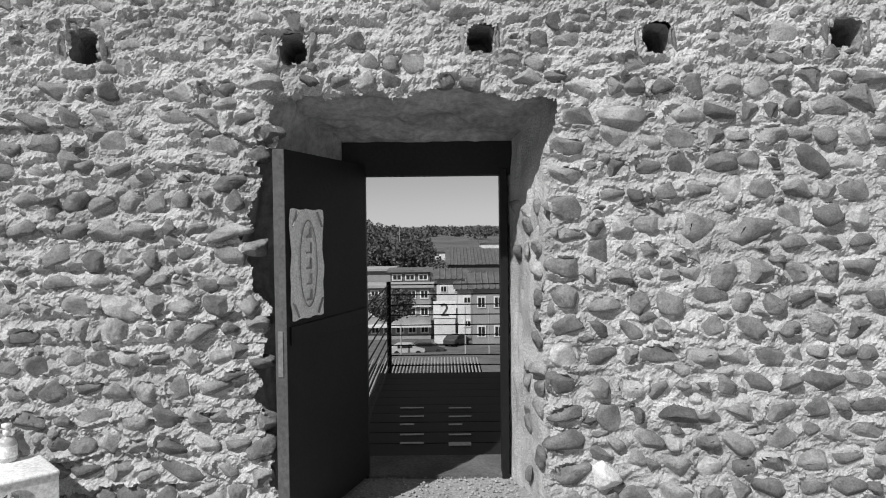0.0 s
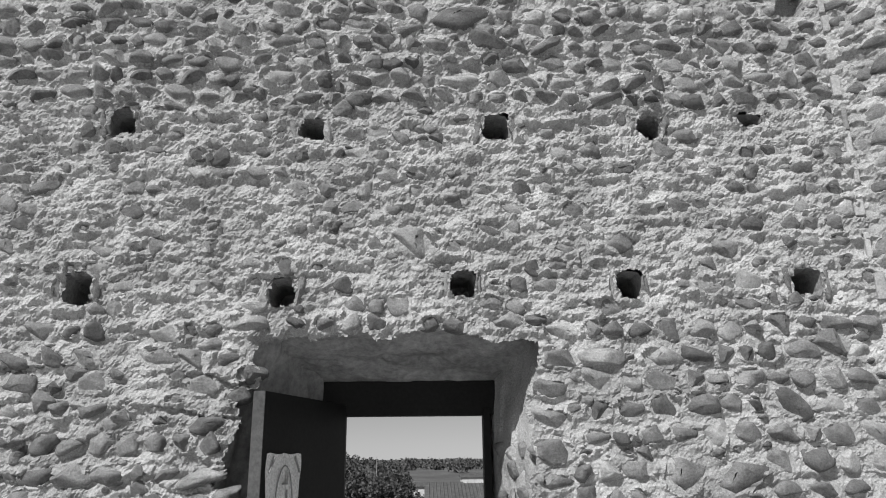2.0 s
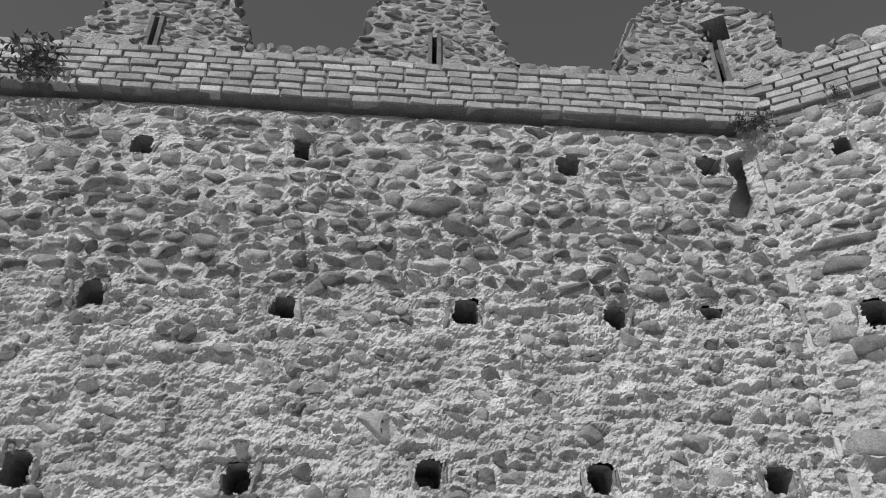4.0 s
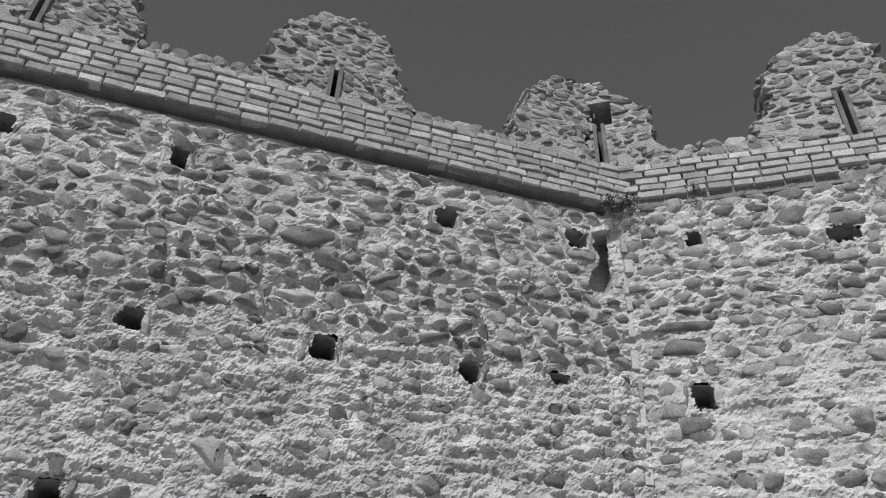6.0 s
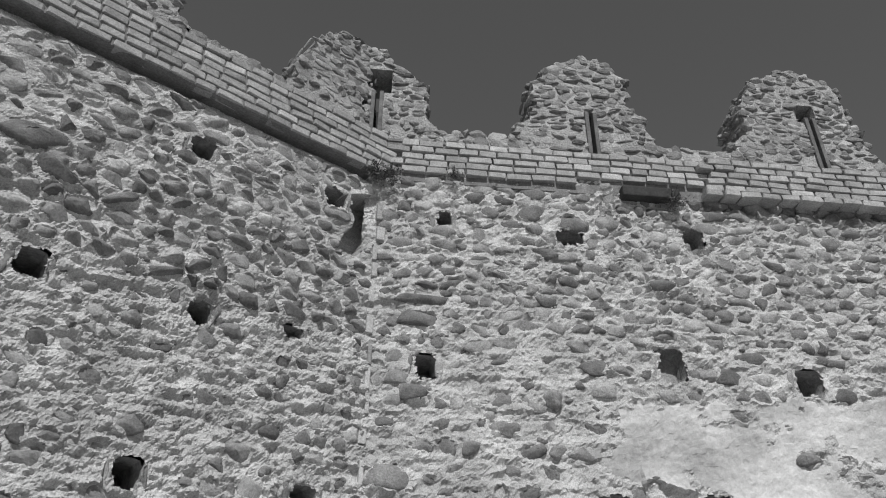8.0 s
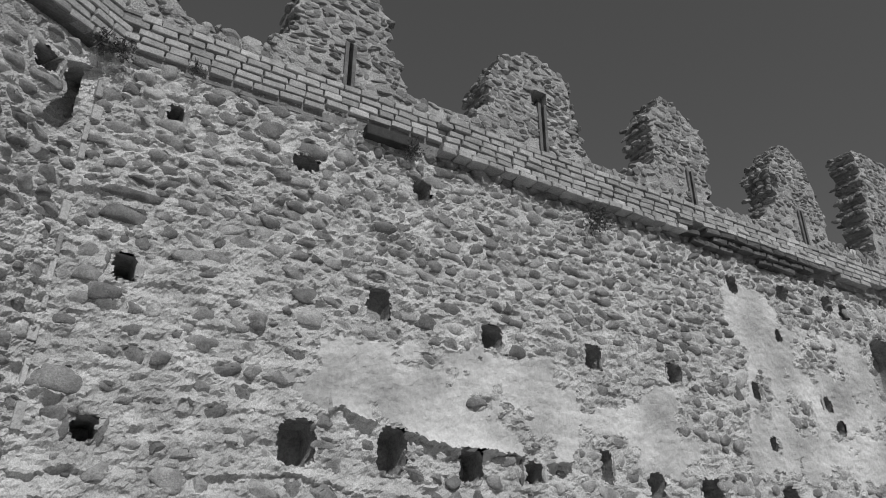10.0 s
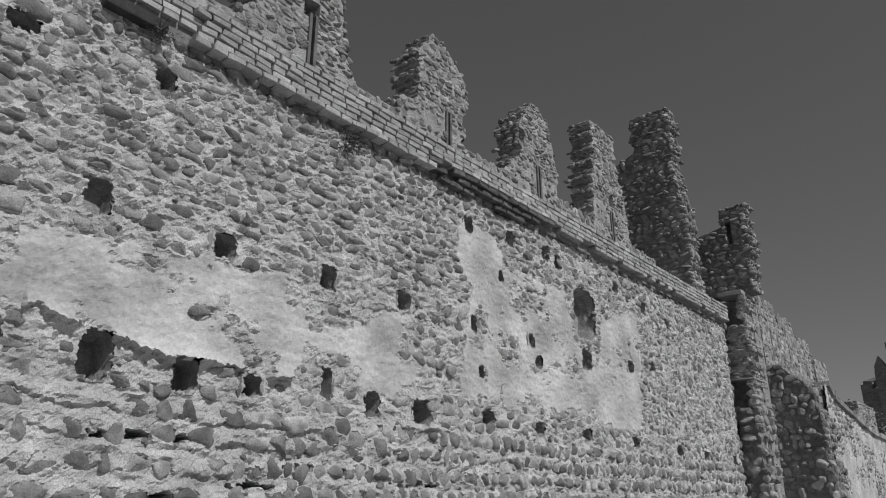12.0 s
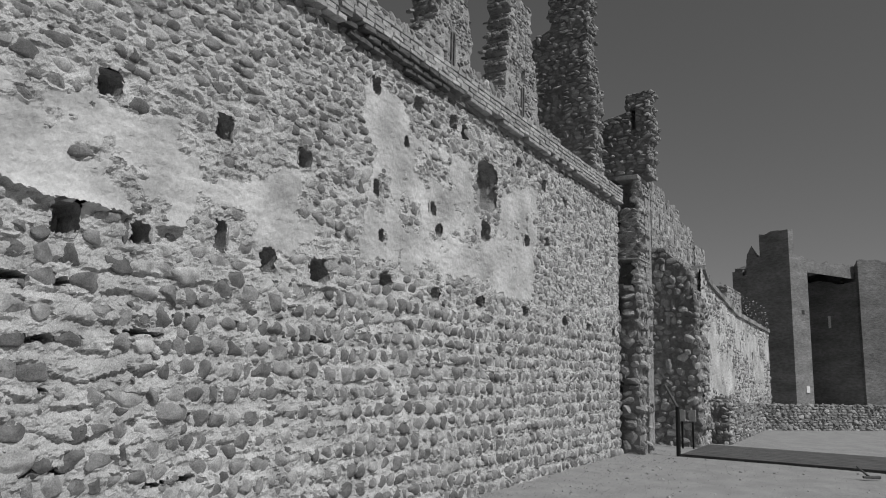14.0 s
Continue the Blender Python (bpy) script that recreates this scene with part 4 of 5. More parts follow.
box_part("slab", (-.1, -.06, 5.99, .42, .85, 6.08), JAMB, lint, "", .015)
box_part("lower_slab", (-.1, -.03, 4.17, .42, .85, 4.2), JAMB, lint, "", .01)
solid("wall_east_return", (B_END - .02, .42, -.2, 19.4, .95, 6.08), MORTAR, MB, "rubble wall behind the pilaster")
# the openings' shade is put into the colour of this back
solid("wall_east_niche", (16.3, -.4, -.2, 16.75, .5, 6.0), RECESS_SHADE, MB, "back of the square openings")
# stub and upper wall: shadow of the gaps put into the core's grey
ruin("stub_wall", across(18.4, 0), [(-.1, -.6, 1.02), (2.0, -.6, 1.02), (3.4, -.6, 1.0), (3.9, -.6, .95), (4.3, -.6, .85), (4.65, -.6, .4), (4.85, -.6, .2)], 1.0, .15, "thick broken stub wall of dark cobbles", "wall", "", size=(.12, .3), proud=(.01, .1), mortar=JOINT)
ruin("upper_wall", MB @ Matrix.Translation((16.7, .3, 0)), [(4.0, 0, 4.6), (4.9, 0, 4.4), (5.5, .1, 2.2), (6.0, .2, 1.2)], .4, .12, "ruined upper wall stepping down behind the stub wall", "wall", "", size=(.14, .3), mortar=JOINT)
far_wall = ruin("low_curtain_wall", MB @ Matrix.Translation((19.1, -.93, 0)), [(-.2, 0, 12.4), (3.4, 0, 12.4), (3.5, 0, 12.2), (3.58, 0, 5.0), (4.1, 0, .7), (4.4, 0, .2)], .8, .2, "plastered curtain wall sinking away towards the tower", "wall", "", facing=0, sides=False)
wall_c = Wall(-.05, 12.4, -.1, 4.4, .042, [(5.2, 1.6, .25, .2), (8.0, 2.4, .25, .25)], 81)
c_top = lambda x: np.interp(x, [0, .2, .7, 5, 12.4], [4.4, 4.4, 4.1, 3.58, 3.46])
wall_c.taken |= wall_c.Z > c_top(wall_c.X) - .05
bare_c = lambda x, z: (lattice(x, z, 1.3, .9, 83) + .6 * lattice(x, z, .4, .3, 84) + .4 * lattice(x, z, .12, .12, 85) > .05) & (z > .9 + .3 * lattice(x, z, .8, 3, 86))
wall_c.taken |= bare_c(wall_c.X, wall_c.Z)
wall_c.courses(lambda x, z: (.15, .1, .24, .85, .05, 0), rng)
sheet_c = wall_c.sheet("curtain_face", MB @ Matrix.Translation((19.1, -1.0, 0)), lambda x, z: 1.2 + 0 * x, plaster=bare_c, lift=lambda x, z: .02 + 0 * x, gap=lambda x, z: z > c_top(x))
sheet_c.parent = far_wall
sheet_c.matrix_parent_inverse = far_wall.matrix_world.inverted()
sc = joined("stonework", FAR_SHAPES, wall_c.matrices(), STONE_I, far_wall)
sc.matrix_basis = Matrix.Translation((0, -.07, 0))
for k in range(27):
    x0 = .2 + k * .45
    z0, z1 = float(c_top(x0)), float(c_top(x0 + .44))
    bm = bmesh.new()
    vs = bm_box(bm, 0, -.16, -.02, .44, .5, .1 + rng.uniform(-.02, .03))
    ob = part("coping_stone", bm, RUIN, far_wall)
    ob.matrix_basis = pose(x0, 0, z0, 0, -math.degrees(math.atan2(z1 - z0, .44)), 0)
strip = thing("corner_strip", MB @ pose(0, -.012, 0, 0, 0, TURN / 2), "thin strip of mortared bricks up the corner", "trim", kind="structure")
z = 2.6
while z < 5.1:
    hh = rng.uniform(.1, .2)
    bm = bmesh.new()
    w = rng.uniform(.03, .065)
    off = rng.uniform(-.025, .025)
    bm_box(bm, off - w / 2, -.022, z, off + w / 2, .03, z + hh, .006)
    part("brick", bm, MORTAR if rng.random() < .35 else BRICK, strip)
    z += hh + rng.uniform(.01, .12)
for s, w, h in ((19.06, 1.71, 6.73), (20.73, 1.67, 6.55), (22.35, 1.74, 6.26), (24.32, 1.72, 5.87), (29.9, 3.4, 5.21)):
    mk = ruin("merlon", MB @ Matrix.Translation((s, .2, 0)), [(3.2, 0, w), (h - .5, .02, w - .05), (h, .12, w - .2)], .45, .14, "small far merlon behind the curtain wall", "merlon", "far merlons", size=(.16, .34), slit=(w * .5, h - 1.1, h - .6, .1))

# ---- tower ----
TW = thing("tower", pose(32.2, -17.05, 0, 0, 0, 28), "roofless masonry tower with a tall dark recess", "tower")


def jag_prism(name, x0, x1, y0, y1, z0, z1, mat, parent, jag=.4, seed=1, label=""):
    """A block of masonry with a broken top, one closed mesh."""
    n, m = max(3, int((x1 - x0) / .22)), max(3, int((y1 - y0) / .22))
    X, Y = np.meshgrid(np.linspace(x0, x1, n), np.linspace(y0, y1, m), indexing="ij")
    H = z1 - jag * np.clip(.5 + .6 * lattice(X, Y, 1.1, 1.1, seed) + .35 * lattice(X, Y, .4, .4, seed + 1), 0, 1) ** 1.5 - .1 * np.random.RandomState(seed).rand(n, m)
    top = np.stack([X, Y, H], -1).reshape(-1, 3)
    i = np.arange(n * m).reshape(n, m)
    q = [np.stack([i[:-1, :-1], i[1:, :-1], i[1:, 1:], i[:-1, 1:]], -1).reshape(-1, 4)]
    ring = np.concatenate([i[:, 0], i[-1, 1:], i[-2::-1, -1], i[0, -2:0:-1]])
    low = top[ring].copy()
    low[:, 2] = z0
    b = np.arange(len(ring)) + n * m
    q.append(np.stack([b, np.roll(b, -1), np.roll(ring, -1), ring], -1))
    ob = new(name, fast_mesh(name, np.concatenate([top, low]), np.concatenate(q), (mat,), smooth=False))
    ob.parent = parent
    return ob


# local: the tower's front looks along -x to the court, y runs along it
jag_prism("corner_pier", 0, 2.3, -1.28, 0, -.3, 7.45, TOWER_BRICK, TW, .5, 4)
jag_prism("pier_top", .02, 1.55, -.4, -.02, 6.8, 8.6, TOWER_BRICK, TW, 1.0, 14)
jag_prism("left_turret", 1.7, 2.28, -.45, -.02, 6.8, 8.15, TOWER_BRICK, TW, 1.2, 8)
jag_prism("recess_wall", 3.3, 3.9, -6.6, -1.0, -.3, 7.2, TOWER_BRICK, TW, .5, 5)
jag_prism("recess_side", 2.25, 3.35, -1.28, -.9, -.3, 6.9, TOWER_BRICK, TW, .5, 15)
jag_prism("recess_side", .3, 3.35, -6.6, -5.75, -.3, 7.0, TOWER_BRICK, TW, .5, 16)
jag_prism("recess_vault", .4, 3.9, -6.6, -1.2, 6.7, 7.45, TOWER_BRICK, TW, .5, 9)
wing = jag_prism("right_wing", 0, 3.0, -7.5, 0, -.3, 7.7, TOWER_BRICK, TW, .7, 6)
wing.matrix_basis = pose(.1, -5.6, 0, 0, 0, -34)
# daylight through a slit, painted as a white panel
box_part("slit_daylight", (1.75, -5.75, 4.3, 1.87, -5.71, 4.9), PAINT_WHITE, TW, "narrow white panel standing in for daylight through a slit", 0)
box_part("notice", (-.04, -.95, 1.05, .0, -.7, 1.35), PAINT_WHITE, TW, "small white notice", 0)
# no hole is cut: a dark panel paints its shade on the pier
box_part("beam_hole_shade", (-.012, -.9, 4.6, .01, -.7, 4.8), TIMBER_DARK, TW, "dark panel standing in for a shaded beam hole", 0)

# ---- low wall, platform, rail ----
lw = Vector((24.89, -16.24, 0)) - Vector((23.4, -11.04, 0))
# low walls: the dark core paints the shadow in their open gaps
ruin("low_wall", pose(23.4, -11.04, 0, 0, 0, math.degrees(math.atan2(lw.y, lw.x))), [(-.1, -1.4, 9), (.7, -1.4, 9), (.8, -1.3, 9)], .5, .085, "low rubble wall across the court", "wall", "", size=(.1, .26), mortar=JOINT, proud=(.02, .1))
ruin("low_wall", MB @ Matrix.Translation((19.75, -1.45, 0)), [(-.1, 0, 7.0), (.6, 0, 6.8), (.8, .1, 4.5), (1.0, .1, 2.4), (1.12, .2, 1.2)], .45, .09, "end of the low rubble wall, at the foot of the curtain wall", "wall", "", size=(.1, .26), mortar=JOINT, proud=(.02, .1))
plat = thing("platform", MB @ Matrix.Translation((16.15, -1.1, 0)), "low dark boarded platform laid on the gravel", "platform")
for k in range(9):
    box_part("board", (.02 + k * .31, -9, .0, .31 + k * .31, 0, .05), DECK, plat, "", .006)
box_part("edge_board", (-.05, -9, -.02, .01, .02, .055), TIMBER_DARK, plat, "dark edge board", .006)
rail = thing("hand_rail", MB @ Matrix.Translation((16.12, -1.05, 0)), "dark steel post with a bent hand rail", "railing")
bm = bmesh.new()
bm_rod(bm, (0, 0, 0), (0, 0, 1.02), .045, seg=10)
part("post", bm, STEEL, rail)
bm = bmesh.new()
bm_rod(bm, (0, 0, 1.0), (.3, .33, 1.46), .03, seg=8)
part("rail", bm, STEEL_EDGE, rail, "paler slanting rail")
for k, (a, b) in enumerate(((.0, .2), (.28, .2))):
    sg = thing("notice_board", MB @ Matrix.Translation((17.9 + k * .1, -.72 - k * .22, .62)) @ pose(0, 0, 0, 0, 0, -90), "small pale notice board on a stake by the stub wall", "sign", "notice boards")
    box_part("panel", (-.08, -.02, .0, .08, .02, .26), ROOF_FLAT, sg, "", .004)
    box_part("stake", (-.02, .02, -.62, .02, .05, .05), STEEL, sg, "", .002)
stick = thing("stick", pose(12.59, -7.88, 0.02), "dead forked stick lying on gravel", "stick")
bm = bmesh.new()
bm_rod(bm, (0, -.15, .03), (-.1, .2, .04), .03, .02, 6)
bm_rod(bm, (-.05, .05, .03), (.05, .22, .2), .022, .012, 6)
part("twig", bm, BARK, stick)

# ---- stool and bottle by the wall ----


def stool():
    t = thing("plastic_stool", pose(-2.315, 3.71, .02, 0, 0, 43), "white plastic stool with cut-out sides standing on gravel", "stool")
    bm = bmesh.new()
    bm_box(bm, -.195, -.195, .405, .195, .195, .432, .012)
    part("seat", bm, PLASTIC, t, "", True)
    for k in range(4):
        bm = bmesh.new()
        out = [(-.185, 0), (-.185, .41), (.185, .41), (.185, 0), (.1, 0)]
        out += [(.085 * math.cos(a * math.pi / 10), .3 + .075 * math.sin(a * math.pi / 10)) for a in range(11)] + [(-.1, 0)]
        f = bm.faces.new([bm.verts.new((x, 0, z)) for x, z in out])
        ext = bmesh.ops.extrude_face_region(bm, geom=[f])["geom"]
        for v in ext:
            if isinstance(v, bmesh.types.BMVert):
                v.co.y += .016
        bmesh.ops.recalc_face_normals(bm, faces=bm.faces)
        ob = part("side_panel", bm, PLASTIC, t)
        ob.matrix_basis = pose(0, 0, 0, 0, 0, k * 90) @ Matrix.Translation((0, -.189, 0))


def lathe(name, profile, mat, parent, label="", seg=20):
    bm = bmesh.new()
    rings = [[bm.verts.new((r * math.cos(2 * math.pi * i / seg), r * math.sin(2 * math.pi * i / seg), z)) for i in range(seg)] for r, z in profile]
    for a, b in zip(rings, rings[1:]):
        for i in range(seg):
            bm.faces.new((a[i], a[(i + 1) % seg], b[(i + 1) % seg], b[i]))
    bm.faces.new(rings[0][::-1])
    bm.faces.new(rings[-1])
    return part(name, bm, mat, parent, label, True)


stool()
bt = thing("pump_bottle", pose(-2.4, 3.85, .452), "translucent pump bottle of hand gel on the stool", "bottle")
lathe("flask", [(.04, 0), (.046, .01), (.046, .1), (.034, .122), (.016, .13), (.016, .14)], CLEAR, bt)
lathe("pump", [(.019, .14), (.019, .165), (.01, .168), (.01, .18), (.024, .182), (.024, .2)], PLASTIC, bt, "white pump head")
lathe("sticker", [(.0465, .025), (.047, .026), (.047, .085), (.0465, .086)], PAPER, bt, "pale sticker")

# ---- weeds on the walls ----


def tuft(m, size, seed, n=240):
    r = np.random.RandomState(seed)
    p = r.normal(0, 1, (n, 3)) * np.array([.5, .28, .45]) * size + [0, -.05, 0]
    d = r.normal(0, 1, (n, 3))
    d /= np.linalg.norm(d, axis=1)[:, None]
    e = np.cross(d, r.normal(0, 1, (n, 3)))
    e /= np.linalg.norm(e, axis=1)[:, None]
    L = size * r.uniform(.15, .45, (n, 1))
    v = np.stack([p - e * L * .2, p + e * L * .2, p + d * L], 1).reshape(-1, 3)
    t = thing("weed_tuft", m, "dry dark weeds growing from the wall", "plant", "weeds on the wall")
    ob = new("foliage", fast_mesh("foliage", v, np.arange(3 * n).reshape(-1, 3), (SHADE_LEAF,), smooth=False))
    ob.parent = t
    for k in range(5):
        bm = bmesh.new()
        bm_rod(bm, (0, .02, 0), tuple(r.normal(0, .3, 3) * size + [0, -.08, .05]), .004, .002, 5)
        part("stem", bm, BARK, t)


for k, (s, z, sz) in enumerate(((.08, 5.31, .09), (.6, 5.35, .055), (2.45, 5.24, .09), (4.55, 5.15, .14))):
    tuft(MB @ Matrix.Translation((s, -.06, z)), sz, k)
tuft(MA @ Matrix.Translation((-2.67, -.12, 5.45)), .22, 11)
tuft(MA @ Matrix.Translation((2.46, -.05, 5.3)), .1, 12)

# ---- outside the doorway: landing, rail, town ----
land = thing("steel_landing", pose(0, 0, -.07), "dark steel landing outside the doorway", "landing")
for k in range(11):
    y = FRAME_Y + .14 + k * .3
    box_part("deck_plate", (-.82, y, .03, 1.3, y + (.297 if k > 3 else .285), .085), STEEL, land, "", .004)
for x in (-.77, 1.25):
    box_part("stringer", (x - .05, FRAME_Y + .1, -.15, x + .05, 8.45, .03), STEEL, land, "", .004)
for x in (-.77, 1.25):
    for y in (6.6, 8.35):
        box_part("column", (x - .05, y - .05, -5, x + .05, y + .05, -.15), STEEL, land, "", .004)
# bright strips added for the glints on the treads, in two columns
for x, y, w in [(-0.383, 6.608, 0.109), (-0.37, 6.31, 0.104), (-0.359, 6.055, 0.1), (-0.345, 5.756, 0.095), (-0.336, 5.529, 0.091), (0.058, 6.587, 0.103), (0.051, 6.291, 0.099), (0.045, 6.038, 0.095), (0.038, 5.741, 0.09), (0.032, 5.515, 0.086)]:
    box_part("glint_strip", (x - w, y - .018 - (.05 if y < 5.6 and x > 0 else 0), .086, x + w * (.2 if 5.9 < y < 6.2 else 1), y + .022, .091), ZINC, land, "bright strip standing in for a glint on the treads", .001)
rl = thing("landing_railing", pose(.08, 0, -.07), "dark wire railing round the landing", "railing")
for x, y in ((-.8, 8.4), (.56, 8.4), (1.25, 8.4)):
    bm = bmesh.new()
    bm_rod(bm, (x, y, .0), (x, y, 1.12), .026)
    part("post", bm, STEEL, rl)
for k in range(9):
    bm = bmesh.new()
    z = .14 + k * .118
    bm_rod(bm, (-.8, 8.4, z), (1.25, 8.4, z), .007, seg=6)
    part("wire", bm, STEEL, rl)
    bm = bmesh.new()
    bm_rod(bm, (-.8, 5.2, z), (-.8, 8.4, z), .007, seg=6)
    part("wire", bm, STEEL, rl)
# ribbed roof just below the landing
shed = thing("shed_roof", pose(-.25, 15.2, 0), "ribbed tiled shed roof below the landing", "roof")
box_part("deck", (-1.9, -3.2, -1.4, .95, .6, -1.3), TIMBER_DARK, shed)
for k in range(40):
    bm = bmesh.new()
    bm_rod(bm, (-1.87 + k * .0705, -3.2, -1.27), (-1.87 + k * .0705, .6, -1.18), .017, seg=6)
    part("rib", bm, RENDER_MID, shed)
box_part("support", (-1.7, -2.8, -6.5, .85, .5, -1.4), RENDER_MID, shed)


TZ = -14.0


def town(x, y, z=TZ, turn=0):
    """Places in the town, seen from the doorway."""
    return pose(x + .012 * y, y, z + .006 * y, 0, 0, turn)


def house(x, y, w, d, z0, h, wallmat, roofmat, roof, rows, cols, label, name="house", ww=.9, wh=1.3, base=0.0, pale=True):
    """Walls, eaves or gable roof, and windows with frames on the side that faces the castle."""
    t = thing(name, town(x, y, z0), label, "house", "houses of the town")
    box_part("wall", (-w / 2, 0, 0, w / 2, d, h), wallmat, t, "", 0)
    bm = bmesh.new()
    if roof == "flat":
        bm_box(bm, -w / 2 - .5, -.5, h, w / 2 + .5, d + .5, h + .35)
    else:
        rz = roof
        o = .6
        vs = [bm.verts.new(p) for p in ((-w / 2 - o, -o, h - .1), (w / 2 + o, -o, h - .1), (w / 2 + o, d / 2, h + rz), (-w / 2 - o, d / 2, h + rz), (-w / 2 - o, d + o, h - .1), (w / 2 + o, d + o, h - .1))]
        for f in ((0, 1, 2, 3), (3, 2, 5, 4), (0, 3, 4), (1, 5, 2), (0, 4, 5, 1)):
            bm.faces.new([vs[i] for i in f])
    ro = part("roof", bm, roofmat, t)
    if roof != "flat":
        n = int(w / .8)
        bm = bmesh.new()
        for k in range(n):
            xx = -w / 2 + (k + .5) * w / n
            bm_rod(bm, (xx, -.6, h - .04), (xx, d / 2, h + roof + .05), .12, seg=5)
        ob = part("tile_ribs", bm, roofmat, t)
    for r in range(rows):
        for c in range(cols):
            cx = -w / 2 + (c + .5) * w / cols
            cz = h * (r + .5) / rows + base
            win = box_part("window", (cx - ww / 2 - .12, -.1, cz - wh / 2 - .12, cx + ww / 2 + .12, .02, cz + wh / 2 + .12), PAINT_WHITE if pale else RENDER_PALE, t, "", 0)
            for s in (-1, 1):
                box_part("pane", (cx + s * ww / 4 - ww / 5, -.14, cz - wh / 2 + .05, cx + s * ww / 4 + ww / 5, -.09, cz + wh / 2 - .05), GLASS, win, "", 0)
    return t


hs = house(-8.2, 98, 10.2, 5, TZ, 7.15, RENDER_MID, ROOF_FLAT, "flat", 3, 6, "long flat-roofed house with rows of windows", ww=.95, wh=1.0, base=.25)
box_part("cornice", (-5.3, -.5, 4.5, 5.2, 0, 4.75), RENDER_PALE, hs, "pale balcony band", 0)
box_part("cornice", (-5.3, -.9, 1.75, 5.2, 0, 2.1), RENDER_PALE, hs, "pale awning band", 0)
house(-6.2, 103.6, 5.7, 6, TZ, 8.9, RENDER_DARK, ROOF_TILE, "flat", 1, 3, "dark upper storey set back on the flat roof", ww=1.2, wh=.7, base=3.7, pale=False)
house(-14, 118, 8, 8, TZ, 8.2, RENDER_MID, ROOF_FLAT, "flat", 1, 3, "low house with a flat roof", wh=.8, pale=False)
house(-.35, 116, 4.6, 8, TZ, 7.05, RENDER_PALE, ROOF_TILE, 1.35, 2, 2, "small pale house with a tiled roof", wh=.9)
house(5.8, 92, 6.5, 8, TZ, 7.55, RENDER_MID, ROOF_TILE, 1.7, 2, 3, "grey house with a tiled roof", wh=1.3, pale=False)
house(2.0, 101, 2.6, 5, TZ, 6.7, RENDER_PALE, ROOF_TILE, .8, 2, 1, "narrow white house beside the grey one", wh=.8)
house(8.5, 165, 19, 22, TZ, 6.6, RENDER_DARK, ROOF_TILE, 3.3, 1, 6, "long shed with a ribbed tiled roof", wh=1.0, pale=False)
house(2.0, 250, 16, 10, -12, 4.5, RENDER_PALE, ROOF_TILE, 1.2, 1, 5, "far pale building with a tiled roof", wh=1.2)
house(19.0, 300, 14, 10, -12, 6, RENDER_PALE, ROOF_TILE, 1.2, 1, 4, "far pale building on the slope", wh=1.2)
house(14.0, 215, 18, 10, -13, 5, RENDER_MID, ROOF_TILE, 1.2, 1, 5, "far low building with a tiled roof", wh=1.2, pale=False)

# white wall with a large numeral
sign = thing("numbered_sign", town(-1.13, 94), "white wall panel with a large dark numeral", "sign")
box_part("panel", (-1.5, 0, 3.4, 1.5, .3, 5.6), PAINT_WHITE, sign, "", .01)
box_part("stand", (-1.4, .1, 0, 1.4, .25, 3.4), RENDER_PALE, sign, "", .01)
cu = bpy.data.curves.new("numeral", "FONT")
cu.body, cu.size, cu.extrude, cu.align_x = "2", 2.3, .03, "CENTER"
cu.materials.append(INK)
num = new("numeral", cu)
num.parent = sign
num.matrix_basis = pose(0, -.05, 3.75, 90, 0, 0)


def car(x, y, z, turn, mat, label):
    t = thing("car", town(x, y, z, turn), label, "car", "parked cars")
    bm = bmesh.new()
    prof = [(-2.1, .35), (2.1, .35), (2.15, .75), (1.2, .95), (.55, 1.42), (-1.1, 1.45), (-1.75, 1.0), (-2.15, .9)]
    a = [bm.verts.new((px, -.85, pz)) for px, pz in prof]
    b = [bm.verts.new((px, .85, pz)) for px, pz in prof]
    bm.faces.new(a)
    bm.faces.new(b[::-1])
    for i in range(len(a)):
        j = (i + 1) % len(a)
        bm.faces.new((a[j], a[i], b[i], b[j]))
    bmesh.ops.bevel(bm, geom=list(bm.edges), offset=.08, segments=2, affect="EDGES")
    part("body", bm, mat, t)
    for s in (-1, 1):
        box_part("side_window", (-1.2, s * .86 - .01, .98, .6, s * .86 + .01, 1.36), GLASS, t, "", 0)
        for px in (-1.3, 1.3):
            bm = bmesh.new()
            bm_rod(bm, (px, s * .72, .33), (px, s * .9, .33), .33, seg=16)
            part("wheel", bm, RUBBER, t)


car(-5.6, 86, TZ + .02, 4, PAINT_SILVER, "silver car parked by the road")
car(-3.2, 87, TZ + .02, 0, PAINT_DARK, "dark car parked by the road")
car(.4, 92.5, TZ + .02, 60, PAINT_DARK, "dark car parked beside the white panel")
car(2.6, 104, TZ + .5, 20, PAINT_SILVER, "pale car parked uphill")
rd = new("road", fast_mesh("road", [(-60, 78, TZ + .75), (60, 78, TZ + .75), (60, 92, TZ + .6), (-60, 92, TZ + .6)], [(0, 1, 2, 3)], (ASPHALT,)))
tagged(rd, "pale sunlit asphalt road below the castle", "road", kind="structure")
for x, y, h in ((-6.2, 84, 5), (1.4, 84, 6), (4.2, 84, 6), (-14, 190, 16)):
    lp = thing("street_pole", town(x, y), "slender grey street pole", "pole", "street poles")
    bm = bmesh.new()
    bm_rod(bm, (0, 0, 0), (0, 0, h), .1, .06)
    part("shaft", bm, ROOF_FLAT, lp)


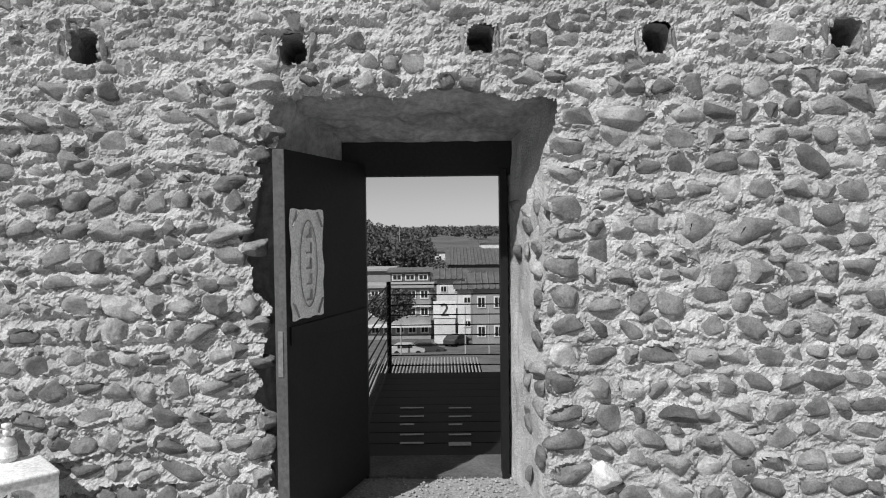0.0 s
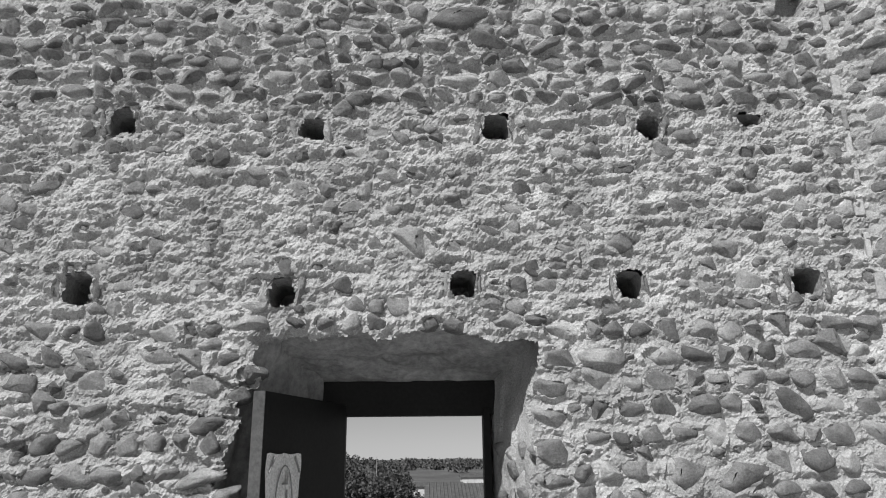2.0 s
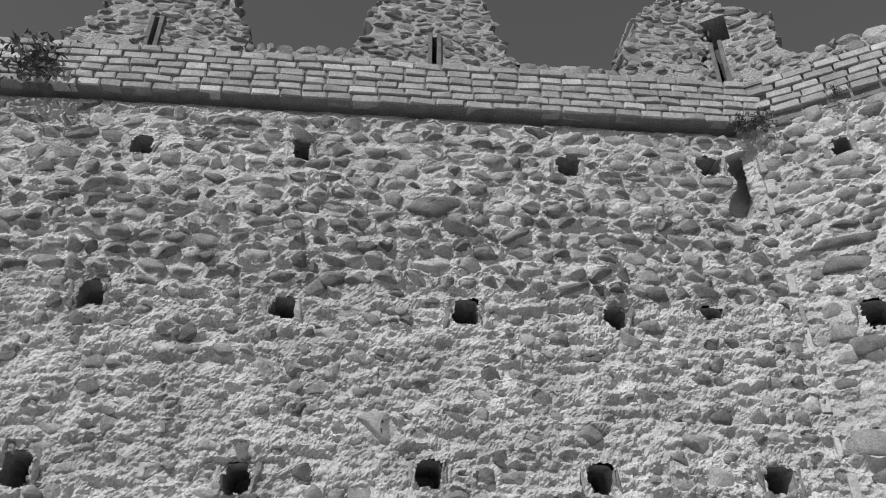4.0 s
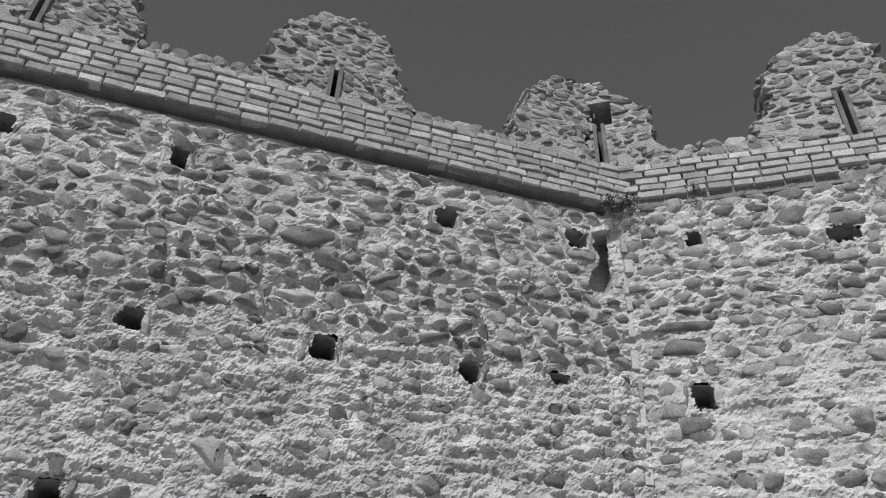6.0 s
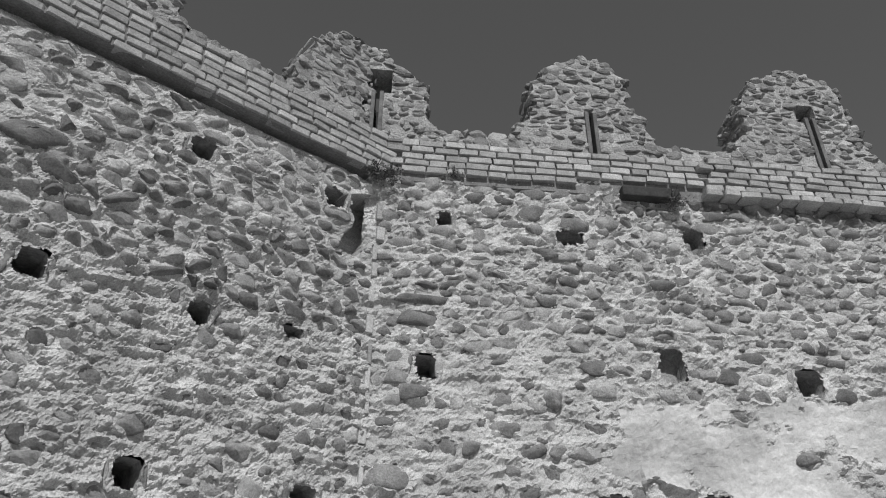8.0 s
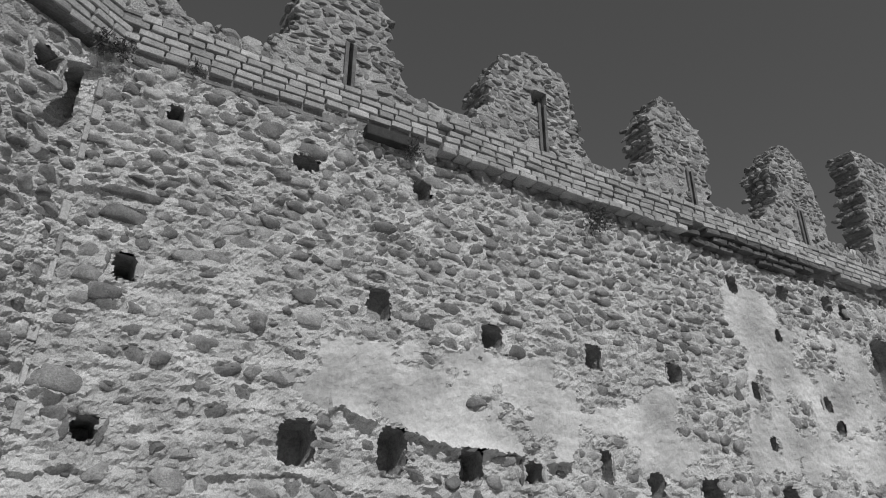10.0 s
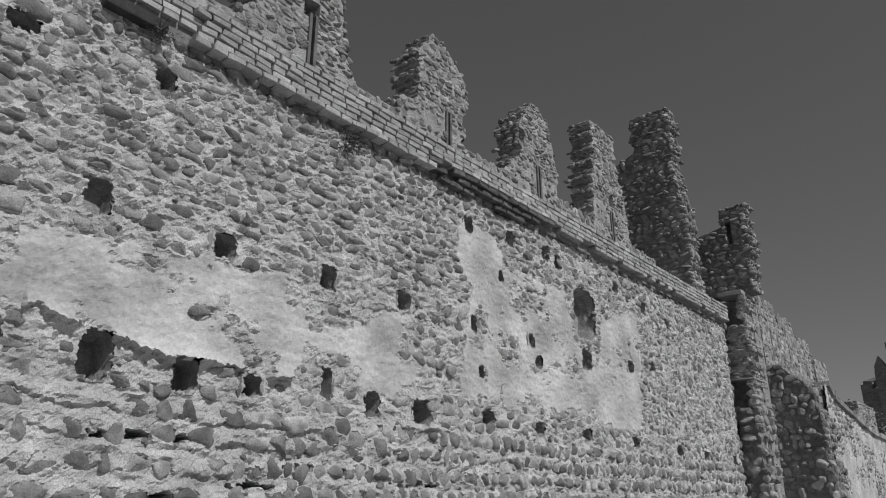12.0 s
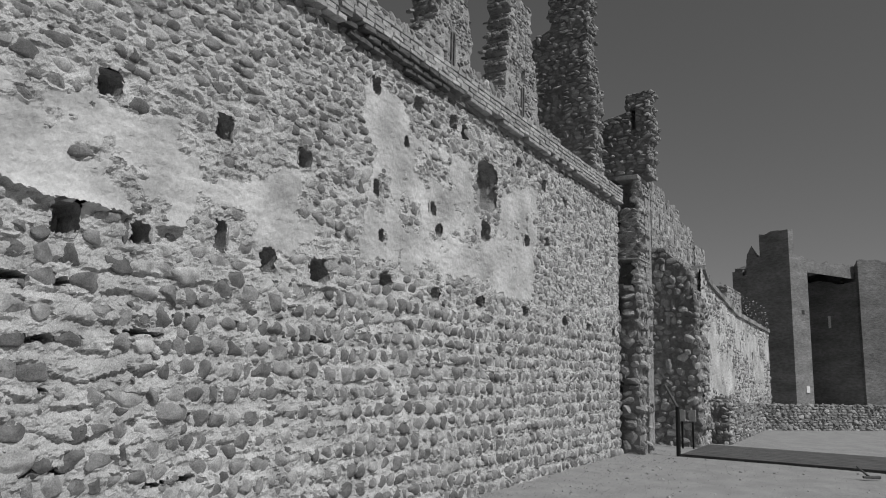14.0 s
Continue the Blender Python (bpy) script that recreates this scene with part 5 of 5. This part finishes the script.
def leaves(rng_, centre, radii, n, size):
    """Small leaf clumps in a shell round a centre."""
    d = rng_.normal(0, 1, (n, 3))
    d /= np.linalg.norm(d, axis=1)[:, None]
    p = np.array(centre) + d * np.array(radii) * rng_.uniform(.55, 1.08, (n, 1)) * (1 + .18 * np.sin(d[:, :1] * 7 + d[:, 2:] * 5))
    a = rng_.normal(0, 1, (n, 3))
    a /= np.linalg.norm(a, axis=1)[:, None]
    b = np.cross(a, rng_.normal(0, 1, (n, 3)))
    b /= np.linalg.norm(b, axis=1)[:, None]
    s = size * rng_.uniform(.5, 1.2, (n, 1))
    return np.stack([p - a * s, p + b * s * .8, p + a * s, p - b * s * .8], 1).reshape(-1, 3)


def tree(x, y, z, h, radii, name, label, seed, n=2600, size=.16):
    r = np.random.RandomState(seed)
    t = thing(name, town(x, y, z), label, "tree", "trees")
    bm = bmesh.new()
    bm_rod(bm, (0, 0, 0), (.1, 0, h - radii[2] * .3), .22, .12)
    for k in range(7):
        a = k * .9
        bm_rod(bm, (.08, 0, h - radii[2] * 1.0), (radii[0] * .7 * math.cos(a), radii[1] * .7 * math.sin(a), h + radii[2] * r.uniform(-.2, .5)), .08, .02)
    part("trunk", bm, BARK, t)
    vs = np.concatenate([leaves(r, (radii[0] * .45 * math.cos(k * 1.1), radii[1] * .45 * math.sin(k * 1.1), h + radii[2] * r.uniform(-.25, .3)), np.array(radii) * r.uniform(.5, .7), n // 8, size) for k in range(8)])
    ob = new("crown", fast_mesh("crown", vs, np.arange(len(vs)).reshape(-1, 4), (LEAF,), smooth=False))
    ob.parent = t
    return t


tree(-5.3, 58, -12.6, 7.75, (2.0, 2.0, 1.5), "umbrella_pine", "dark round-crowned pine below the castle", 5, 9000, .12)
# woods on the hill and along the skyline, one mesh
wr = np.random.RandomState(8)
wood = []
for _ in range(70):
    x, y = wr.uniform(-44, -6), wr.uniform(190, 300)
    x = x * y / 240
    if x / y > -.03:
        continue
    top = np.interp(x / y, [-.14, -.09, -.03], [4.6, 2.2, -2.5]) * y / 240 + wr.uniform(-2.5, .6) - (300 - y) * .03
    big = wr.uniform(.7, 1.15)
    wood.append(leaves(wr, (x, y, top - 4.0), (4.0 * big, 4.0 * big, 4.6 * big), 1000, .46))
for _ in range(80):
    y = wr.uniform(420, 900)
    x = wr.uniform(-.16, .12) * y
    z = np.interp(y, [420, 900], [-6.5, -5.2])
    wood.append(leaves(wr, (x, y, z + 2.5), (wr.uniform(4, 11), 6, wr.uniform(2.4, 4.6)), 120, 1.1))
for _ in range(60):
    y = wr.uniform(125, 230)
    x = wr.uniform(-.13, .09) * y
    wood.append(leaves(wr, (x, y, -11.5), (3, 3, 2.6), 200, .4))
wv = np.concatenate(wood)
wv[:, 0] += .012 * wv[:, 1]
wv[:, 2] += .006 * wv[:, 1]
tagged(new("far_woods", fast_mesh("far_woods", wv, np.arange(len(wv)).reshape(-1, 4), (LEAF,), smooth=False)), "dark woods on the hill beyond the town", "woods", kind="stuff")

# ---- gravel stones on the court ----
pr = random.Random(12)
peb = []
for _ in range(1850):
    s, o = pr.uniform(4, 17), -abs(pr.gauss(0, 1.8)) - .05
    p = MB @ Vector((s, o, .012))
    k = pr.uniform(.006, .015) if pr.random() < .93 else pr.uniform(.015, .03)
    peb.append(Matrix.Translation(p) @ pose(0, 0, 0, 90, 0, pr.uniform(0, 360)) @ Matrix.Diagonal((k, -k * .6, k * .8, 1)))
for _ in range(1000):
    k = pr.uniform(.004, .011)
    peb.append(pose(pr.uniform(-.75, .5), pr.uniform(3.6, 4.79), .012, 90, 0, pr.uniform(0, 360)) @ Matrix.Diagonal((k, -k * .6, k * .8, 1)))
ob = joined("gravel_stones", FAR_SHAPES, peb, PEBBLE, None)
tagged(ob, "loose gravel stones on the court", "gravel", kind="stuff")

# ---- wall pieces last ----
pieces("stone", NEAR_MESHES, NEAR_A, WALL_A)
pieces("stone", NEAR_MESHES[::-1], NEAR_B, WALL_B)
pieces("brick", [m for m, _ in BRICK_SET], BRICKS_A, BAND_A)
pieces("brick", [m for m, _ in BRICK_SET], BRICKS_B, BAND_B)
